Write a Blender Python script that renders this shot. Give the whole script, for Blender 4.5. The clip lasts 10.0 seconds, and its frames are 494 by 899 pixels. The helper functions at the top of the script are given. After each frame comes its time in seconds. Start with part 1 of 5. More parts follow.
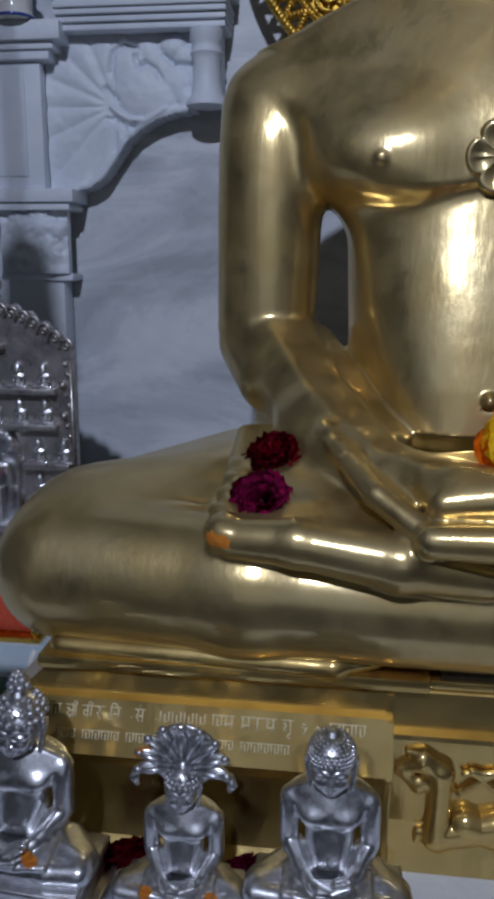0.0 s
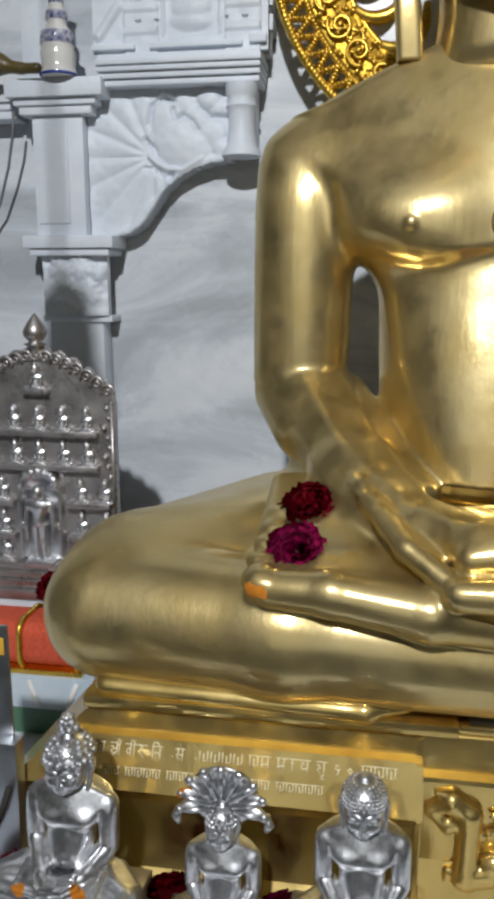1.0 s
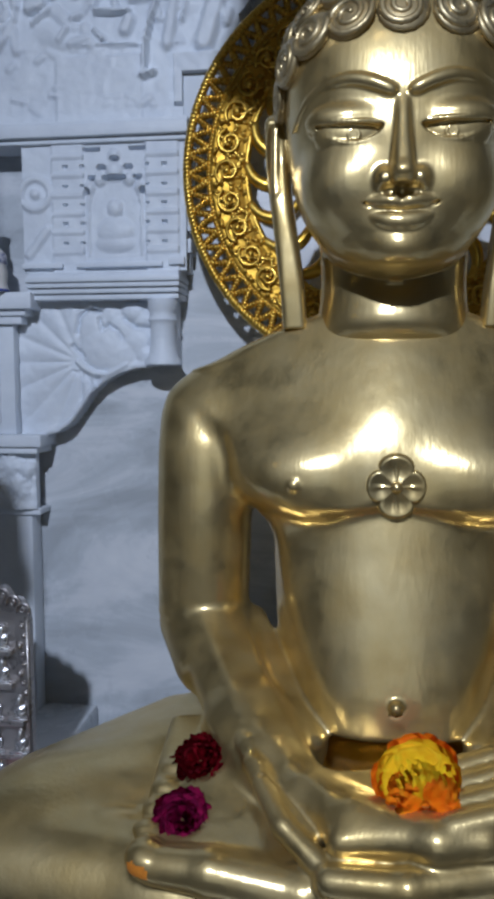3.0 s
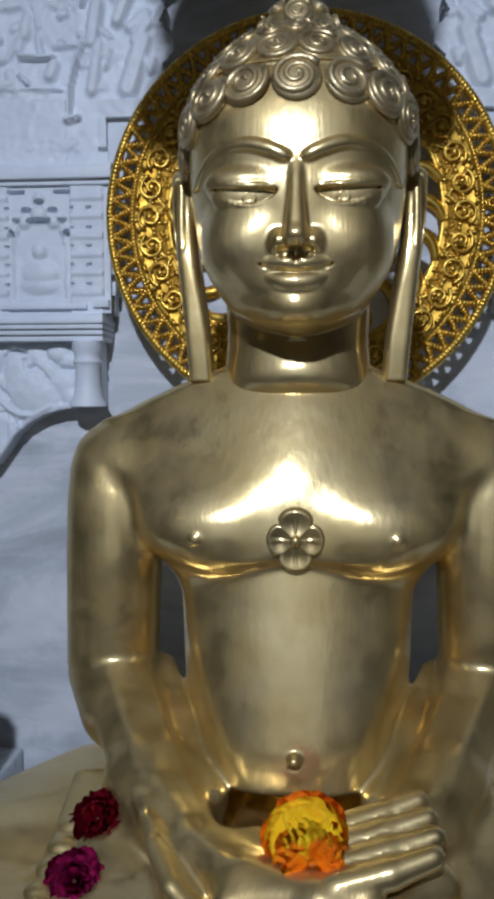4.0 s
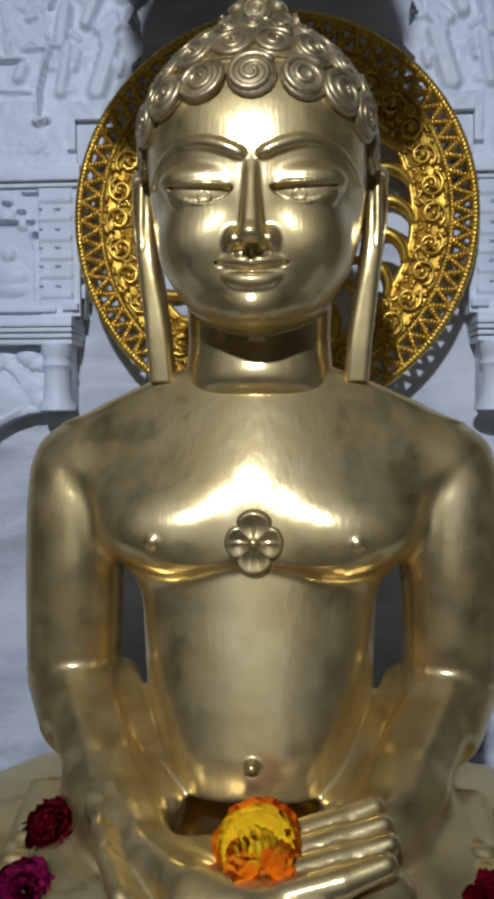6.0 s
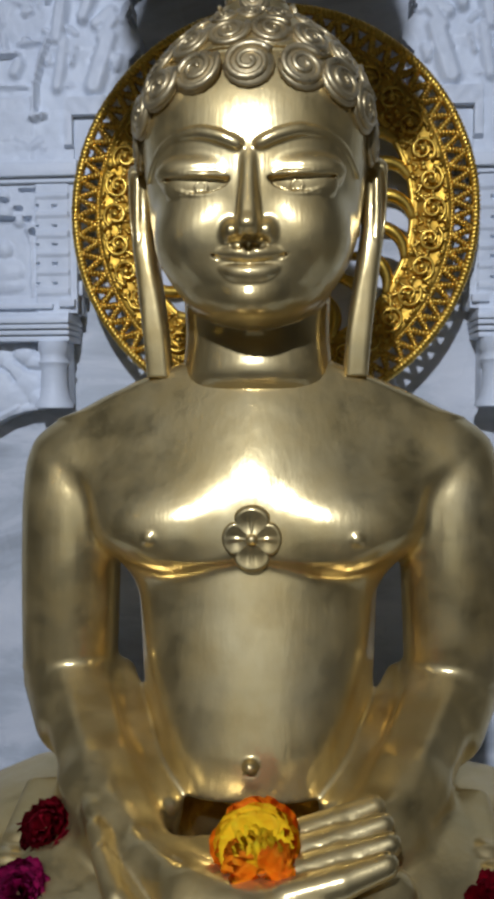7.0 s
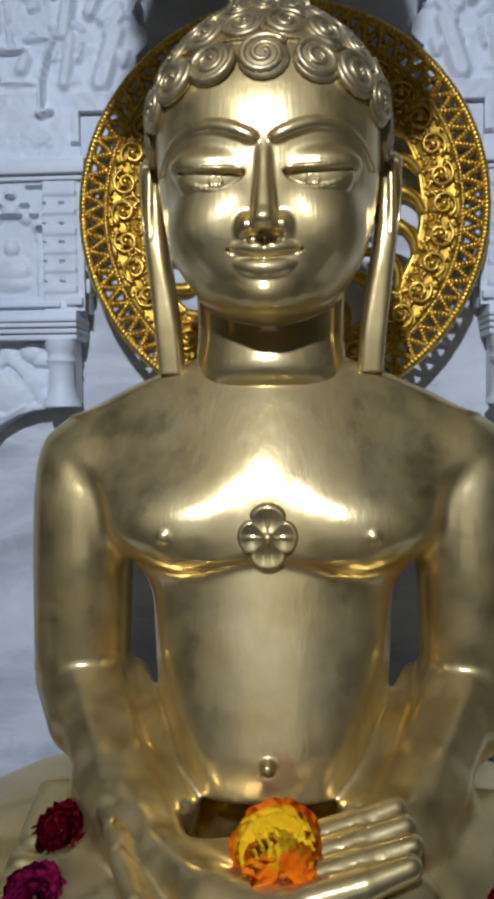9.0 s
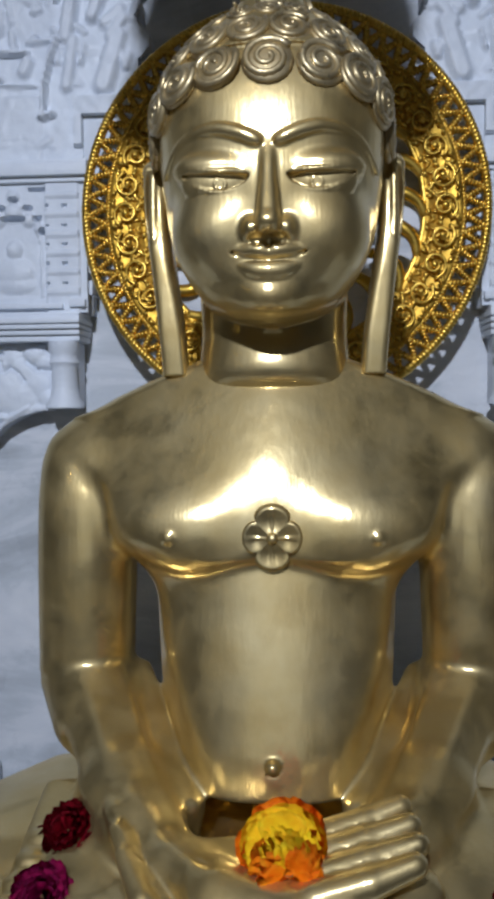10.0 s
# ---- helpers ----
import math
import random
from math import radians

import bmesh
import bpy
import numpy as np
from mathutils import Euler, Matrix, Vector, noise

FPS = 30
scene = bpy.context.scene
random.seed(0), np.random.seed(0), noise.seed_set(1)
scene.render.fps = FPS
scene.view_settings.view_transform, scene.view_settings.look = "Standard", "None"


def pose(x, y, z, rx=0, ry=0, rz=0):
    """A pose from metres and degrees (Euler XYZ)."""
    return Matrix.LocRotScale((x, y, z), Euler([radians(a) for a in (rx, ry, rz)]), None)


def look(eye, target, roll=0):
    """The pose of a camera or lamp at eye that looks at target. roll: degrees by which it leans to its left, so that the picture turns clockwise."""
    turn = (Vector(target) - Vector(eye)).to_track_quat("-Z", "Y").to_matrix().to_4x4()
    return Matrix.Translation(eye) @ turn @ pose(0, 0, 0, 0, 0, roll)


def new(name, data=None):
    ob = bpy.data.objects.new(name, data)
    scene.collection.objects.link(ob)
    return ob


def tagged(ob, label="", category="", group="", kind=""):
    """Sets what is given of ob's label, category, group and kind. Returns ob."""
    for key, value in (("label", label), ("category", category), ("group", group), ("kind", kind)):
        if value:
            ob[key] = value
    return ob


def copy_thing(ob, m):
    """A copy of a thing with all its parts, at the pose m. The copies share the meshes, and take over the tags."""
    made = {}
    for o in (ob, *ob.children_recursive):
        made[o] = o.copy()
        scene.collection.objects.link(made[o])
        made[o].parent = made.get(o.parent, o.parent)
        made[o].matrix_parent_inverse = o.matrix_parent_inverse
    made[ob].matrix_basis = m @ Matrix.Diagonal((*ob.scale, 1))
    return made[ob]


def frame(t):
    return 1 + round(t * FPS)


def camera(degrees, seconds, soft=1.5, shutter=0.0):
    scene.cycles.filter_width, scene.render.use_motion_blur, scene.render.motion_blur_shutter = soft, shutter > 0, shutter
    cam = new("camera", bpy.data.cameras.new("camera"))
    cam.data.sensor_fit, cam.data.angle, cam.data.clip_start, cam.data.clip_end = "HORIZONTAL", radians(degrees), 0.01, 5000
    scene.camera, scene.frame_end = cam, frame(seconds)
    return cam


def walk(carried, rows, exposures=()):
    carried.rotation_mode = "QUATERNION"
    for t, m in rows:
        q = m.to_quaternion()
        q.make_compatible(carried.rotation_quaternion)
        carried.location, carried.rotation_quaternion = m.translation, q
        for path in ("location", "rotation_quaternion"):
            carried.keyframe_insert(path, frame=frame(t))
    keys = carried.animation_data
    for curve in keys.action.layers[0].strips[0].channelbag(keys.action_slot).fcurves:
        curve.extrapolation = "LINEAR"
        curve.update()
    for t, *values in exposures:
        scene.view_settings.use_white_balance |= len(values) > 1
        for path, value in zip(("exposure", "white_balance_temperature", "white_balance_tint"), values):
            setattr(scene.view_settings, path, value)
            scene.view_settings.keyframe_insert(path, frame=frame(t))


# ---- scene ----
# The place: a gilded seated statue on its pedestal, on a white altar before a carved marble wall.
# LEVEL is the height of the first eye over the floor; most heights below are given from it.
LEVEL = 1.54
cam = camera(34.2, 10.0, soft=4.4)
ROWS = [
    (0.0, 0.0, 0.0, 0.0, 0.0, 0.0, 0.0),
    (0.5, -0.069, -0.0459, 0.04, 1.2, 0.96, -0.17),
    (1.0, -0.0163, -0.0836, 0.0732, 1.98, 1.12, -0.17),
    (1.5, 0.058, -0.085, 0.1258, 1.94, 1.58, -0.08),
    (2.0, 0.1303, -0.0896, 0.2009, 1.78, 2.75, 0.08),
    (3.5, 0.2174, -0.2327, 0.4796, -1.72, 9.21, 0.7),
    (4.0, 0.3022, -0.2438, 0.4914, -2.71, 9.33, 0.97),
    (4.5, 0.3332, -0.2543, 0.491, -3.08, 9.49, 1.06),
    (5.0, 0.3525, -0.2573, 0.4813, -3.12, 9.71, 1.1),
    (5.5, 0.3725, -0.2417, 0.4787, -3.15, 9.84, 1.13),
    (7.0, 0.3897, -0.1961, 0.467, -3.15, 10.04, 1.27),
    (7.5, 0.3618, -0.1867, 0.4632, -3.08, 10.07, 1.32),
    (8.0, 0.3601, -0.1851, 0.4664, -3.1, 10.09, 1.35),
    (8.5, 0.3486, -0.1883, 0.4699, -3.11, 10.09, 1.44),
    (9.0, 0.3563, -0.172, 0.4654, -3.13, 10.05, 1.52),
    (9.5, 0.3456, -0.1791, 0.4665, -3.09, 10.1, 1.56),
    (10.0, 0.3448, -0.1811, 0.4655, -3.15, 10.08, 1.63),
]
METRES = 0.55
START = pose(-0.1554, -1.0767, LEVEL, -13.0, -0.3, 7.3)
path = [(t, START @ pose(METRES * x, METRES * y, METRES * z, 90 + pitch, roll, yaw)) for t, x, y, z, yaw, pitch, roll in ROWS]
path.insert(5, (2.2, look((-0.088, -1.097, 1.684), (-0.388, 0.855, 1.368), -0.2)))
path.insert(6, (3.3, look((-0.044, -1.128, 1.817), (-0.258, 0.855, 1.673), -0.1)))
walk(cam, path, exposures=[(0.0, -0.8, 6250, 18), (0.4, -0.05, 6850, 10), (0.9, 0.28, 7650, 10), (1.5, 0.17, 7850, 10), (2.0, -0.25, 6750, 10), (3.4, -0.25, 6300, 14), (4.0, -0.17, 6450, 14), (5.5, -0.17, 6600, 14), (8.0, -0.06, 6600, 14), (10.0, -0.03, 6600, 14)])

# ---- light ----
world = bpy.data.worlds.new("world")
scene.world = world
world.use_nodes = True
world.node_tree.nodes["Background"].inputs[0].default_value = (0.8, 0.9, 1.0, 1)
world.node_tree.nodes["Background"].inputs[1].default_value = 0.006


def lamp(name, eye, target, size, size_y, watts, colour, spread=180):
    data = bpy.data.lights.new(name, "AREA")
    data.shape, data.size, data.size_y, data.energy, data.color = "RECTANGLE", size, size_y, watts, colour
    data.spread = radians(spread)
    ob = new(name, data)
    ob.matrix_world = look(eye, target)
    return ob


# a hall lamp high in front, and a soft fill added in an unseen wide doorway of the far wall
lamp("hall_lamp", (-0.25, -2.9, 3.50), (-0.05, 0, 1.55), 0.10, 0.10, 35, (0.74, 0.84, 1.0), 105)
lamp("doorway_fill", (0.0, -5.62, 1.85), (0, 0, 1.75), 2.9, 1.7, 2.5, (0.8, 0.92, 1.0), 130)


# ---- materials ----
def nodes_of(name):
    m = bpy.data.materials.new(name)
    m.use_nodes = True
    t = m.node_tree
    return m, t, t.nodes["Principled BSDF"]


def add(t, kind, **values):
    n = t.nodes.new(kind)
    for k, v in values.items():
        n.inputs[k.replace("_", " ")].default_value = v
    return n


def noise_ramp(t, scale, lo, hi, detail=5.0, where=None, stretch=None, rough=0.55):
    """A noise at real size, mapped from lo to hi."""
    co = t.nodes.new("ShaderNodeTexCoord")
    src = co.outputs["Object"]
    if stretch:
        mp = add(t, "ShaderNodeMapping", Scale=stretch)
        t.links.new(src, mp.inputs["Vector"])
        src = mp.outputs[0]
    n = add(t, "ShaderNodeTexNoise", Scale=scale, Detail=detail, Roughness=rough)
    t.links.new(src, n.inputs["Vector"])
    r = add(t, "ShaderNodeMapRange")
    r.inputs["From Min"].default_value, r.inputs["From Max"].default_value = 0.3, 0.7
    r.inputs["To Min"].default_value, r.inputs["To Max"].default_value = lo, hi
    t.links.new(n.outputs["Fac"], r.inputs["Value"])
    if where:
        t.links.new(r.outputs[0], where)
    return r.outputs[0]


def mix_colour(t, fac, a, b, where):
    m = t.nodes.new("ShaderNodeMix")
    m.data_type = "RGBA"
    m.inputs["A"].default_value, m.inputs["B"].default_value = (*a, 1), (*b, 1)
    t.links.new(fac, m.inputs["Factor"])
    t.links.new(m.outputs["Result"], where)
    return m


def bump(t, bsdf, height, strength, distance):
    b = add(t, "ShaderNodeBump", Strength=strength, Distance=distance)
    t.links.new(height, b.inputs["Height"])
    t.links.new(b.outputs[0], bsdf.inputs["Normal"])


def metal(name, a, b, rough, relief=0.1, scratch=0.02, stain=9.0, wide=0.0, share=0.5, hair=0.0, dents=0.0):
    """Worn polish: a clear lobe, and where wide is given a broad one from fine hairlines."""
    m, t, p = nodes_of(name)
    lobes = [(p, rough)]
    if wide:
        q = t.nodes.new("ShaderNodeBsdfPrincipled")
        lobes.append((q, wide))
        mix = t.nodes.new("ShaderNodeMixShader")
        noise_ramp(t, 14, share - 0.03, share + 0.03, 5, mix.inputs[0])
        t.links.new(p.outputs[0], mix.inputs[1])
        t.links.new(q.outputs[0], mix.inputs[2])
        t.links.new(mix.outputs[0], t.nodes["Material Output"].inputs[0])
    stains = noise_ramp(t, stain, 0, 1, 6)
    grain = noise_ramp(t, 260, -scratch, scratch, 4, stretch=(1, 1, 0.3))
    height = noise_ramp(t, 60, 0, 1, 4)
    if hair:
        # polishing marks: fine streaks, more of them in patches
        streak, patch = t.nodes.new("ShaderNodeMath"), t.nodes.new("ShaderNodeMath")
        patch.operation = "MULTIPLY"
        t.links.new(noise_ramp(t, 120, -1, 1, 3, stretch=(1, 1, 0.07)), patch.inputs[0])
        t.links.new(noise_ramp(t, 7, 0, hair / max(relief, 0.001), 4), patch.inputs[1])
        t.links.new(patch.outputs[0], streak.inputs[0])
        t.links.new(height, streak.inputs[1])
        height = streak.outputs[0]
    for n, r in lobes:
        n.inputs["Metallic"].default_value = 1.0
        mix_colour(t, stains, a, b, n.inputs["Base Color"])
        s = t.nodes.new("ShaderNodeMath")
        t.links.new(noise_ramp(t, 22, r * 0.78, r * 1.25, 6), s.inputs[0])
        t.links.new(grain, s.inputs[1])
        t.links.new(s.outputs[0], n.inputs["Roughness"])
        bump(t, n, height, relief, 0.002)
        if dents:
            # hand-beaten unevenness under the fine relief
            low = add(t, "ShaderNodeBump", Strength=dents, Distance=0.006)
            t.links.new(noise_ramp(t, 10, 0, 1, 2), low.inputs["Height"])
            t.links.new(low.outputs[0], n.inputs["Normal"].links[0].from_node.inputs["Normal"])
    return m


def plain(name, a, b, rough, scale=25.0, relief=0.15, spec=0.5, distance=0.002):
    m, t, p = nodes_of(name)
    fac = noise_ramp(t, scale, 0, 1, 6)
    mix_colour(t, fac, a, b, p.inputs["Base Color"])
    noise_ramp(t, scale * 3, rough * 0.85, min(1, rough * 1.15), 4, p.inputs["Roughness"])
    p.inputs["Specular IOR Level"].default_value = spec
    bump(t, p, noise_ramp(t, scale * 6, 0, 1, 5), relief, distance)
    return m


def petal_stuff(name, a, b, through_light=0.35):
    m = plain(name, a, b, 0.6, 60, 0.3, spec=0.12)
    t = m.node_tree
    p, out = t.nodes["Principled BSDF"], t.nodes["Material Output"]
    tr = t.nodes.new("ShaderNodeBsdfTranslucent")
    t.links.new(p.inputs["Base Color"].links[0].from_socket, tr.inputs[0])
    mix = t.nodes.new("ShaderNodeMixShader")
    mix.inputs[0].default_value = through_light
    t.links.new(p.outputs[0], mix.inputs[1])
    t.links.new(tr.outputs[0], mix.inputs[2])
    t.links.new(mix.outputs[0], out.inputs[0])
    return m


BRASS = metal("polished_brass", (0.70, 0.57, 0.305), (0.64, 0.48, 0.205), 0.19, 0.035, 0.03, hair=0.08, wide=0.58, share=0.46, dents=0.10)
BRASS_DULL = metal("dull_brass", (0.60, 0.50, 0.31), (0.48, 0.37, 0.19), 0.30, 0.08, 0.03, wide=0.6, share=0.6)
BRASS_OLD = metal("aged_brass", (0.78, 0.59, 0.24), (0.64, 0.45, 0.16), 0.10, 0.04, hair=0.05, wide=0.5, share=0.42, dents=0.22)
GILT = metal("gilt_metal", (0.86, 0.58, 0.12), (0.70, 0.42, 0.06), 0.26, 0.16, wide=0.46, share=0.5)
GILT_MATT = metal("matt_gilt_metal", (0.74, 0.46, 0.08), (0.56, 0.32, 0.04), 0.42, 0.5, wide=0.6, share=0.5)
SILVER = metal("polished_silver", (0.86, 0.87, 0.89), (0.62, 0.62, 0.64), 0.12, 0.06, stain=26, wide=0.44, share=0.5)
SILVER_OLD = metal("tarnished_silver", (0.60, 0.57, 0.56), (0.42, 0.39, 0.38), 0.3, 0.2, wide=0.55, share=0.5)
STEEL = metal("brushed_steel", (0.55, 0.57, 0.6), (0.45, 0.47, 0.5), 0.35, 0.05)
PAINTED = plain("painted_white_stone", (0.74, 0.79, 0.85), (0.65, 0.70, 0.77), 0.5, 14, 0.25)
PLASTER = plain("room_plaster", (0.34, 0.32, 0.28), (0.27, 0.25, 0.22), 0.8, 4, 0.2)
WHITEWASH = plain("old_ceiling_wash", (0.48, 0.46, 0.42), (0.40, 0.38, 0.35), 0.85, 4, 0.15)
FLOOR = plain("stone_floor", (0.30, 0.29, 0.28), (0.23, 0.22, 0.21), 0.3, 3, 0.1)
ROSE = petal_stuff("dark_rose_petal", (0.30, 0.002, 0.012), (0.10, 0.001, 0.006))
ROSE_PINK = petal_stuff("magenta_rose_petal", (0.36, 0.002, 0.075), (0.10, 0.001, 0.03))
MARIGOLD = petal_stuff("marigold_petal", (1.0, 0.34, 0.008), (0.95, 0.18, 0.004), 0.25)
MARIGOLD_IN = petal_stuff("yellow_marigold_petal", (1.0, 0.74, 0.02), (1.0, 0.56, 0.012), 0.25)
PASTE = plain("sandalwood_paste", (0.75, 0.26, 0.02), (0.6, 0.17, 0.01), 0.85, 120, 0.5)
CLOTH = plain("red_cloth", (0.75, 0.12, 0.06), (0.6, 0.07, 0.03), 0.85, 160, 0.4)
BLUE_TRAY = plain("pale_blue_enamel", (0.42, 0.55, 0.66), (0.62, 0.68, 0.72), 0.25, 9, 0.05)
GREEN = plain("green_enamel", (0.08, 0.2, 0.12), (0.05, 0.14, 0.08), 0.4, 20, 0.1)
PORCELAIN = plain("white_porcelain", (0.82, 0.80, 0.76), (0.74, 0.72, 0.70), 0.12, 20, 0.02)
COBALT = plain("cobalt_glaze", (0.02, 0.05, 0.28), (0.04, 0.08, 0.4), 0.12, 70, 0.02)
BLUE_WARE = plain("blue_painted_porcelain", (0.015, 0.03, 0.22), (0.70, 0.70, 0.72), 0.12, 130, 0.02)
# near-black, for the painted shade of the pedestal's slot and for the black lever
DARK = plain("black_and_slot_shade", (0.03, 0.025, 0.02), (0.02, 0.017, 0.014), 0.7, 30, 0.1)
ENGRAVED = plain("pale_engraved_line", (0.92, 0.84, 0.58), (0.84, 0.74, 0.48), 0.6, 200, 0.2)
LEAF = plain("bronze_leaf", (0.16, 0.10, 0.03), (0.08, 0.06, 0.02), 0.4, 20, 0.2)
YELLOW = plain("yellow_sticker", (0.8, 0.45, 0.05), (0.7, 0.36, 0.04), 0.5, 30, 0.1)
CABLE = plain("grey_cable", (0.2, 0.2, 0.22), (0.15, 0.15, 0.16), 0.5, 30, 0.1)


def marble():
    m, t, p = nodes_of("veined_marble")
    co = t.nodes.new("ShaderNodeTexCoord")
    mp = add(t, "ShaderNodeMapping", Rotation=(0, radians(-14), 0), Scale=(0.8, 1, 2.6))
    t.links.new(co.outputs["Object"], mp.inputs[0])
    n = add(t, "ShaderNodeTexNoise", Scale=2.3, Detail=9.0, Roughness=0.6, Distortion=1.1)
    t.links.new(mp.outputs[0], n.inputs["Vector"])
    r = t.nodes.new("ShaderNodeValToRGB")
    for e, (at, c) in zip((r.color_ramp.elements[0], r.color_ramp.elements[1], r.color_ramp.elements.new(0.46), r.color_ramp.elements.new(0.52)),
                          ((0.34, (0.42, 0.45, 0.48)), (0.68, (0.70, 0.72, 0.76)), (0.47, (0.56, 0.60, 0.64)), (0.52, (0.66, 0.69, 0.73)))):
        e.position, e.color = at, (*c, 1)
    t.links.new(n.outputs["Fac"], r.inputs[0])
    t.links.new(r.outputs[0], p.inputs["Base Color"])
    noise_ramp(t, 12, 0.22, 0.36, 5, p.inputs["Roughness"])
    return m


MARBLE = marble()


# ---- building tools ----
def mesh_of(name, bm, material, smooth=True):
    me = bpy.data.meshes.new(name)
    bm.normal_update()
    bm.to_mesh(me)
    bm.free()
    if smooth:
        me.shade_smooth()
    if material:
        me.materials.append(material)
    return me


def thing(name, label, category, at=(0, 0, 0), group="", kind="", data=None):
    ob = new(name, data)
    ob.location = at
    return tagged(ob, label, category, group, kind)


def part(name, bm, material, parent, label="", smooth=True):
    ob = new(name, mesh_of(name, bm, material, smooth) if isinstance(bm, bmesh.types.BMesh) else bm)
    ob.parent = parent
    return tagged(ob, label)


def sharp(bm, degrees=35):
    """Marks creases, so that smooth shading keeps the arrises."""
    bm.normal_update()
    for e in bm.edges:
        if len(e.link_faces) == 2 and e.calc_face_angle(0) > radians(degrees):
            e.smooth = False
    return bm


def box(bm, x0, x1, y0, y1, z0, z1, bevel=0.0):
    got = bmesh.ops.create_cube(bm, size=1, matrix=Matrix.LocRotScale(((x0 + x1) / 2, (y0 + y1) / 2, (z0 + z1) / 2), None, (x1 - x0, y1 - y0, z1 - z0)))
    if bevel:
        edges = list({e for v in got["verts"] for e in v.link_edges})
        bmesh.ops.bevel(bm, geom=edges, offset=bevel, segments=2, affect="EDGES", profile=0.6)
    return bm


def lathe(bm, profile, around=32, at=(0, 0, 0)):
    """Turns (radius, z) rows about the z axis through at."""
    rings = []
    for r, z in profile:
        rings.append([bm.verts.new((at[0] + r * math.cos(2 * math.pi * i / around), at[1] + r * math.sin(2 * math.pi * i / around), at[2] + z)) for i in range(around)])
    for a, b in zip(rings, rings[1:]):
        for i in range(around):
            bm.faces.new((a[i], a[(i + 1) % around], b[(i + 1) % around], b[i]))
    bm.faces.new(list(reversed(rings[0])))
    bm.faces.new(rings[-1])
    return bm


def sweep(bm, points, radii, around=8, closed=False):
    """A round tube along points."""
    pts = [Vector(p) for p in points]
    n = len(pts)
    if not isinstance(radii, (list, tuple)):
        radii = [radii] * n
    rings, side = [], None
    for i, p in enumerate(pts):
        a = pts[(i - 1) % n] if closed or i else p
        b = pts[(i + 1) % n] if closed or i < n - 1 else p
        d = (b - a).normalized()
        if side is None:
            side = d.orthogonal().normalized()
        side = (side - d * side.dot(d)).normalized()
        up = d.cross(side)
        rings.append([bm.verts.new(p + radii[i] * (math.cos(2 * math.pi * k / around) * side + math.sin(2 * math.pi * k / around) * up)) for k in range(around)])
    pairs = list(zip(rings, rings[1:])) + ([(rings[-1], rings[0])] if closed else [])
    for a, b in pairs:
        for k in range(around):
            bm.faces.new((a[k], a[(k + 1) % around], b[(k + 1) % around], b[k]))
    if not closed:
        bm.faces.new(list(reversed(rings[0])))
        bm.faces.new(rings[-1])
    return bm


def extrude_profile(bm, profile, xs):
    """A profile of (y, z) drawn along x; xs(z) gives the two ends at that height."""
    a = [bm.verts.new((xs(z)[0], y, z)) for y, z in profile]
    b = [bm.verts.new((xs(z)[1], y, z)) for y, z in profile]
    n = len(profile)
    for i in range(n):
        bm.faces.new((a[i], a[(i + 1) % n], b[(i + 1) % n], b[i]))
    bm.faces.new(list(reversed(a)))
    bm.faces.new(b)
    bmesh.ops.recalc_face_normals(bm, faces=bm.faces[:])
    return bm


def height_sheet(bm, x0, x1, z0, z1, step, front, depth, inside=None):
    """A carved slab: its face stands at front - depth(x, z); cells where inside() fails are left open, and the rim is closed back to front."""
    nx, nz = max(2, round((x1 - x0) / step)), max(2, round((z1 - z0) / step))
    grid, back = {}, {}

    def vert(store, i, k, y):
        if (i, k) not in store:
            store[i, k] = bm.verts.new((x0 + (x1 - x0) * i / nx, y, z0 + (z1 - z0) * k / nz))
        return store[i, k]

    cells = {(i, k) for i in range(nx) for k in range(nz)
             if inside is None or inside(x0 + (x1 - x0) * (i + 0.5) / nx, z0 + (z1 - z0) * (k + 0.5) / nz)}
    for i, k in cells:
        q = []
        for a, b in ((i, k), (i + 1, k), (i + 1, k + 1), (i, k + 1)):
            q.append(vert(grid, a, b, front - depth(x0 + (x1 - x0) * a / nx, z0 + (z1 - z0) * b / nz)))
        bm.faces.new(q)
        for (a, b), (c, d), near in (((i, k), (i + 1, k), (i, k - 1)), ((i + 1, k), (i + 1, k + 1), (i + 1, k)),
                                     ((i + 1, k + 1), (i, k + 1), (i, k + 1)), ((i, k + 1), (i, k), (i - 1, k))):
            if near not in cells:
                bm.faces.new((grid[c, d], grid[a, b], vert(back, a, b, front + 0.002), vert(back, c, d, front + 0.002)))
    return sharp(bm, 60)


# ---- smooth solids, cut from a field of distances ----
def smooth_min(a, b, k):
    h = np.clip(0.5 + 0.5 * (b - a) / k, 0, 1)
    return b * (1 - h) + a * h - k * h * (1 - h)


